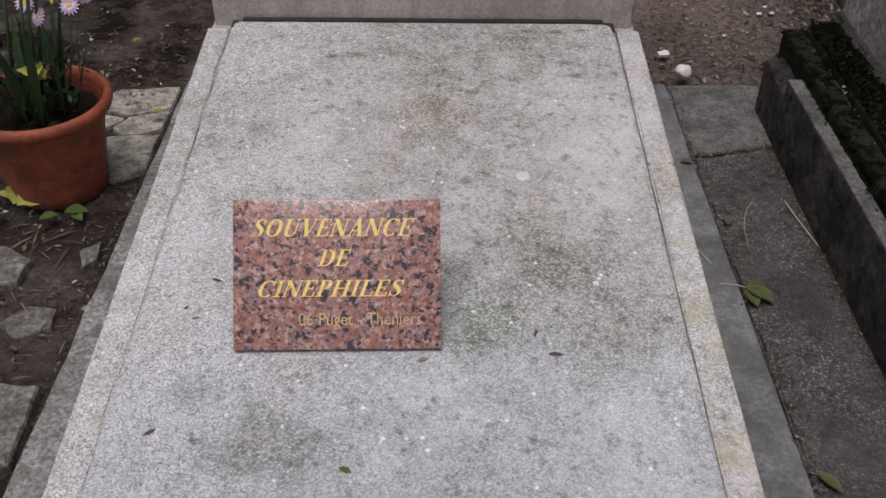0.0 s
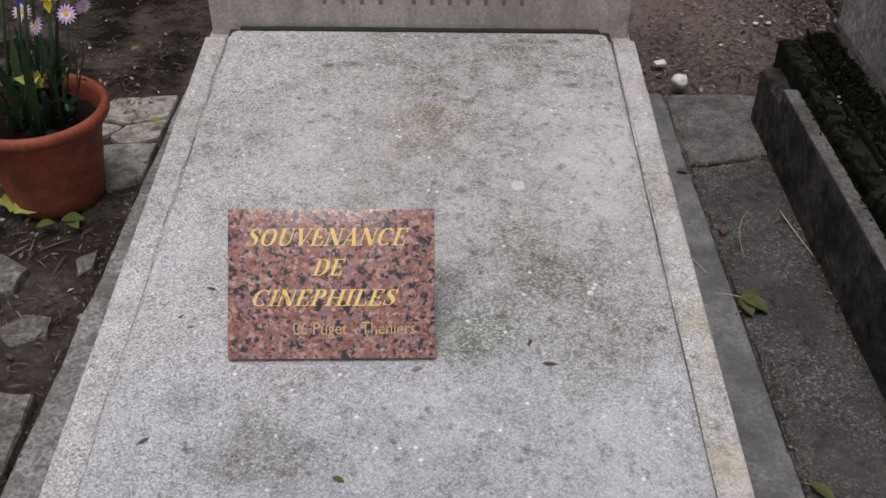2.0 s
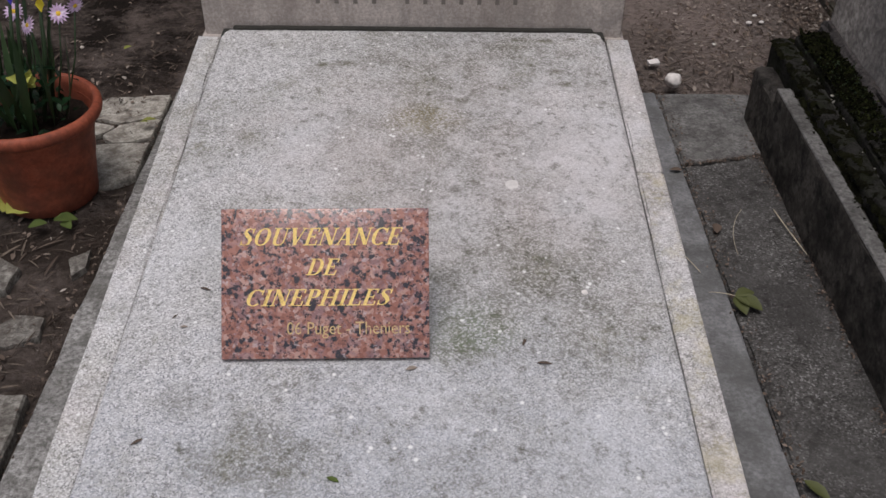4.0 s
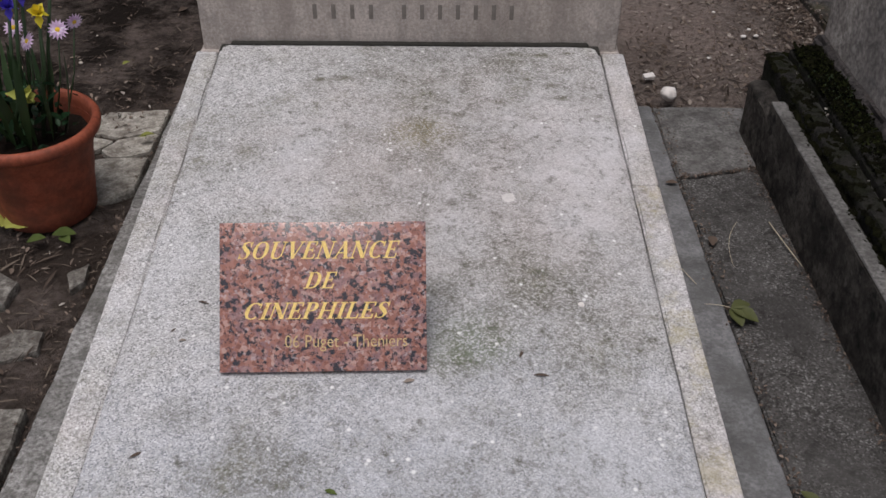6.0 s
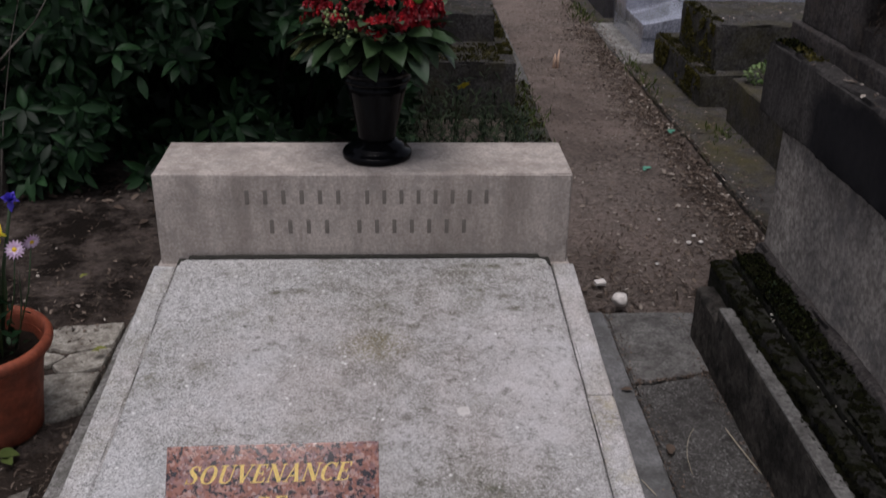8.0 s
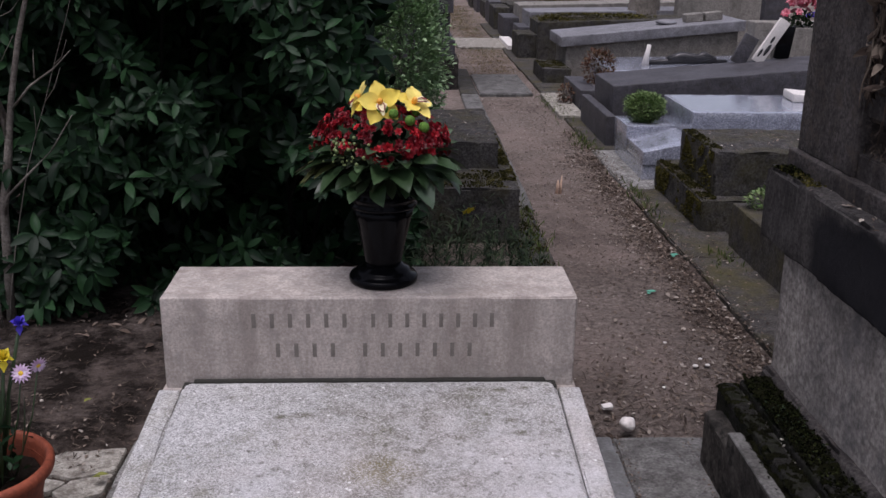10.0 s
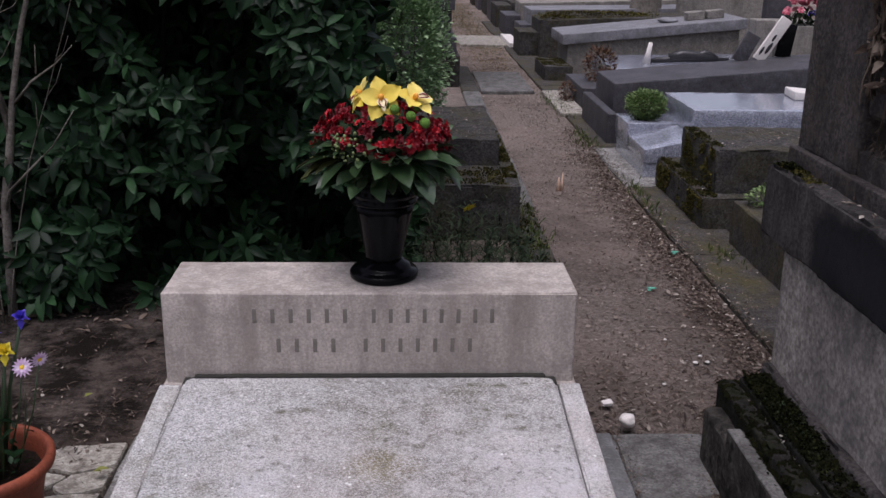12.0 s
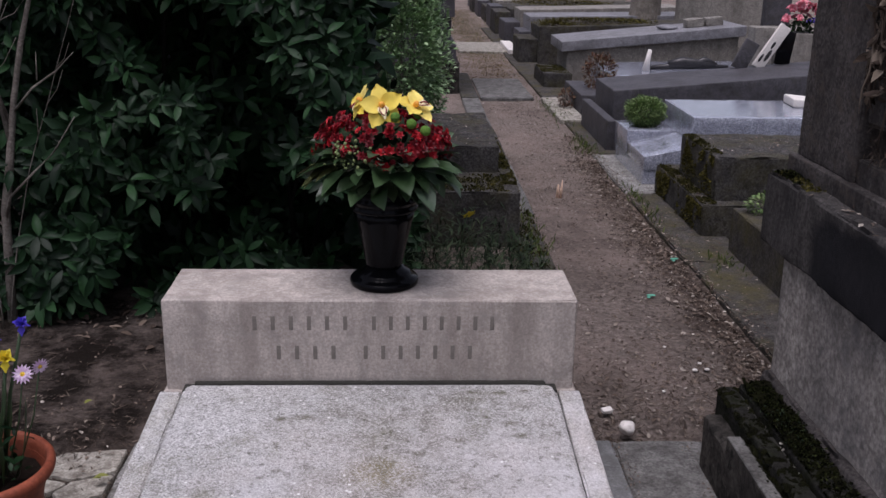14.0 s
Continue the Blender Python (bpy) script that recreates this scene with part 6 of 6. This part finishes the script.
for x, y, s, a in ((-0.875, -0.45, 0.070, 25), (-0.88, -0.455, 0.065, 95), (-0.885, -0.44, 0.060, 150), (-0.87, -0.46, 0.050, 60), (-0.895, -0.47, 0.045, 230), (-0.765, -0.475, 0.045, 10), (-0.775, -0.485, 0.036, 200), (-0.745, -0.48, 0.03, -40)):
    fallen_leaf(x, y, 0.018 if x < -0.8 else 0.012, s * 1.1, a, M_WILT if x < -0.8 else M_GRASS, "yellow-green wilted leaf lying beside the pot", 0.7, 22 if x < -0.8 else 0)
for x, y, s, a, m, lab in ((0.013, -1.052, 0.020, 20, M_CHIP, "pale dry leaf scrap on the granite slab"), (-0.389, -1.198, 0.022, 40, M_LITTER, "grey-brown leaf scrap on the granite slab"), (-0.095, -1.251, 0.020, -20, M_GRASS, "small green leaf scrap on the granite slab"), (-0.347, -0.874, 0.020, -15, M_LITTER, "brown twig scrap on the granite slab"), (-0.380, -0.947, 0.015, 60, M_LITTER, "brown leaf scrap on the granite slab"), (-0.363, -0.965, 0.013, 10, M_CHIP, "tan leaf scrap on the granite slab"), (0.222, -1.036, 0.026, 0, M_LITTER, "brown twig scrap on the granite slab"), (0.202, -1.000, 0.022, 70, M_LITTER, "brown twig scrap on the granite slab")):
    fallen_leaf(x, y, slab_z(y) + 0.002, s, a, m, lab, 0.24 if m is M_LITTER else 0.42)
small("lichen_spot", "pale round lichen spot on the granite slab", "lichen", joined([moved(ball(0.016, 2, 0.35, 0.05, 70), Matrix.Rotation(0.09, 4, "X"))]), M_LICHEN, (0.207, -0.588, slab_z(-0.588)))
small("bird_dropping", "small white speck on the granite slab", "stain", ball(0.006, 2, 0.3, 0.4, 200), M_WHITE, (0.317, -0.876, slab_z(-0.876)))

# ---- objects on the far tombs ----
figure = joined([tube([(0, 0, 0), (0.25, 0, 0.02), (0.7, 0, 0.015)], [0.02, 0.025, 0.015], 8), tube([(0.18, 0, 0.03), (0.30, 0.01, 0.055), (0.42, 0, 0.045), (0.60, 0, 0.03)], [0.03, 0.042, 0.034, 0.02], 8), tube([(0.42, 0, 0.04), (0.50, 0.02, 0.065), (0.58, 0, 0.04)], [0.03, 0.034, 0.02], 8)])
small("crucifix", "dark bronze crucifix lying on a grave slab", "crucifix", figure, M_BRONZE, (2.16, 6.02, 0.27), (0, 0, 0.02))
small("ornament", "small pale stone ornament on a grave", "ornament", joined([tube([(0, 0, 0), (0.01, 0, 0.08), (0.025, 0, 0.17)], [0.035, 0.022, 0.018], 8), ball(0.028, 2, 0.2)]), M_WHITE, (2.13, 5.95, 0.262))
small("open_book", "open white marble book on a granite tomb", "ornament", joined([rbox(0, 0.26, 0, 0.22, 0, 0.03, 0.006, 0.1, top=lambda x, y: 0.08 * x), rbox(-0.26, -0.01, 0, 0.22, 0, 0.03, 0.006, 0.1, top=lambda x, y: -0.08 * x)]), M_WHITE, (2.66, 3.42, 0.364), (0, 0, -0.1))
t = thing("plaque", "white marble plaque leaning on a dark plaque", "plaque", at=(2.66, 4.80, 0.432))
piece("panel", moved(rbox(-0.042, 0.042, 0, 0.03, 0, 0.35, 0.003, 0.1), Matrix.Rotation(0.55, 4, "Y")), M_WHITE, t)
piece("tracery", moved(joined([moved(ball(1, 2), Matrix.Translation((x, -0.001, z)) @ Matrix.Diagonal((w, 0.004, h, 1))) for x, z, w, h in ((0.012, 0.11, 0.014, 0.05), (-0.022, 0.07, 0.010, 0.035), (0.0, 0.19, 0.010, 0.03))]), Matrix.Rotation(0.55, 4, "Y")), M_BRONZE, t, "dark oval tracery")
t = thing("plaque", "dark granite plaque with a bronze cross", "plaque", at=(2.52, 4.82, 0.42))
piece("panel", moved(rbox(-0.05, 0.06, 0, 0.03, 0, 0.22, 0.003, 0.1), Matrix.Rotation(0.45, 4, "Y")), M_DGRAN, t)
t = thing("plaque", "black granite plaque propped on a tomb", "plaque", at=(2.86, 4.84, 0.45))
piece("panel", moved(rbox(-0.06, 0.05, 0, 0.03, 0, 0.24, 0.003, 0.1), Matrix.Rotation(0.12, 4, "Y")), M_BLACK, t)
small("loose_stone", "flat rounded loose stone lying on a tomb slab", "stone", ball(0.10, 3, 0.15, 0.28, 9), M_LGRAN, (2.62, 7.2, 0.395 + 0.095 * (2.62 - 1.56) + 0.02))
for x in (2.88, 3.07):
    small("loose_stone", "squared loose stone block lying on a tomb slab", "stone", rbox(-0.085, 0.085, -0.06, 0.06, -0.02, 0.06, 0.008, 0.03, 0.012, 0.006, seed=x), M_BGRAN, (x, 7.2, 0.395 + 0.095 * (x - 1.56) + 0.02), (0, -0.09, 0))
f = thing("flower_bunch", "bunch of pink roses on a distant tomb", "flowers", at=(3.50, 6.15, 0.61))
rose = joined([floret(6, 1.0, 0.8, 35), moved(floret(5, 0.75, 0.85, 62), Matrix.Rotation(0.5, 4, "Z"))])
for v in [aim() for _ in range(26)]:
    put(piece("rose", rose, M_PINK, f), toward(Vector((v.x * 0.13, v.y * 0.11, abs(v.z) * 0.14 + 0.07)), v + Vector((0, -0.5, 0.6)), rnd(0.035, 0.048)))
tagged(piece("foliage", scattered(blade(0.4), [facing(aim(0.12) * Vector((1, 1, 0.6)), aim(), (0, 0, 1), rnd(0.05, 0.08)) for _ in range(160)]), M_HERB, f), kind="stuff")
for v in [aim() for _ in range(12)]:
    put(piece("violet_bloom", floret(6, 1.0, 0.8, 50), M_BLUE, f, "violet bloom"), toward(Vector((0.10 + v.x * 0.06, -0.05 + v.y * 0.06, 0.03 + abs(v.z) * 0.05)), v + Vector((0, -0.5, 0.6)), 0.03))
d = thing("daffodil", "yellow daffodil nodding among the herbs", "flower", at=(0.30, 1.45, 0))
piece("stem", tube([(0, 0, 0), (0.01, 0, 0.18), (0.03, -0.01, 0.275)], [0.003, 0.003, 0.002], 6), M_STEM, d)
put(piece("petals", floret(6, 1.0, 0.5, 30), M_YFL, d), toward((0.03, -0.012, 0.272), (0.3, -0.5, -0.6), 0.032))
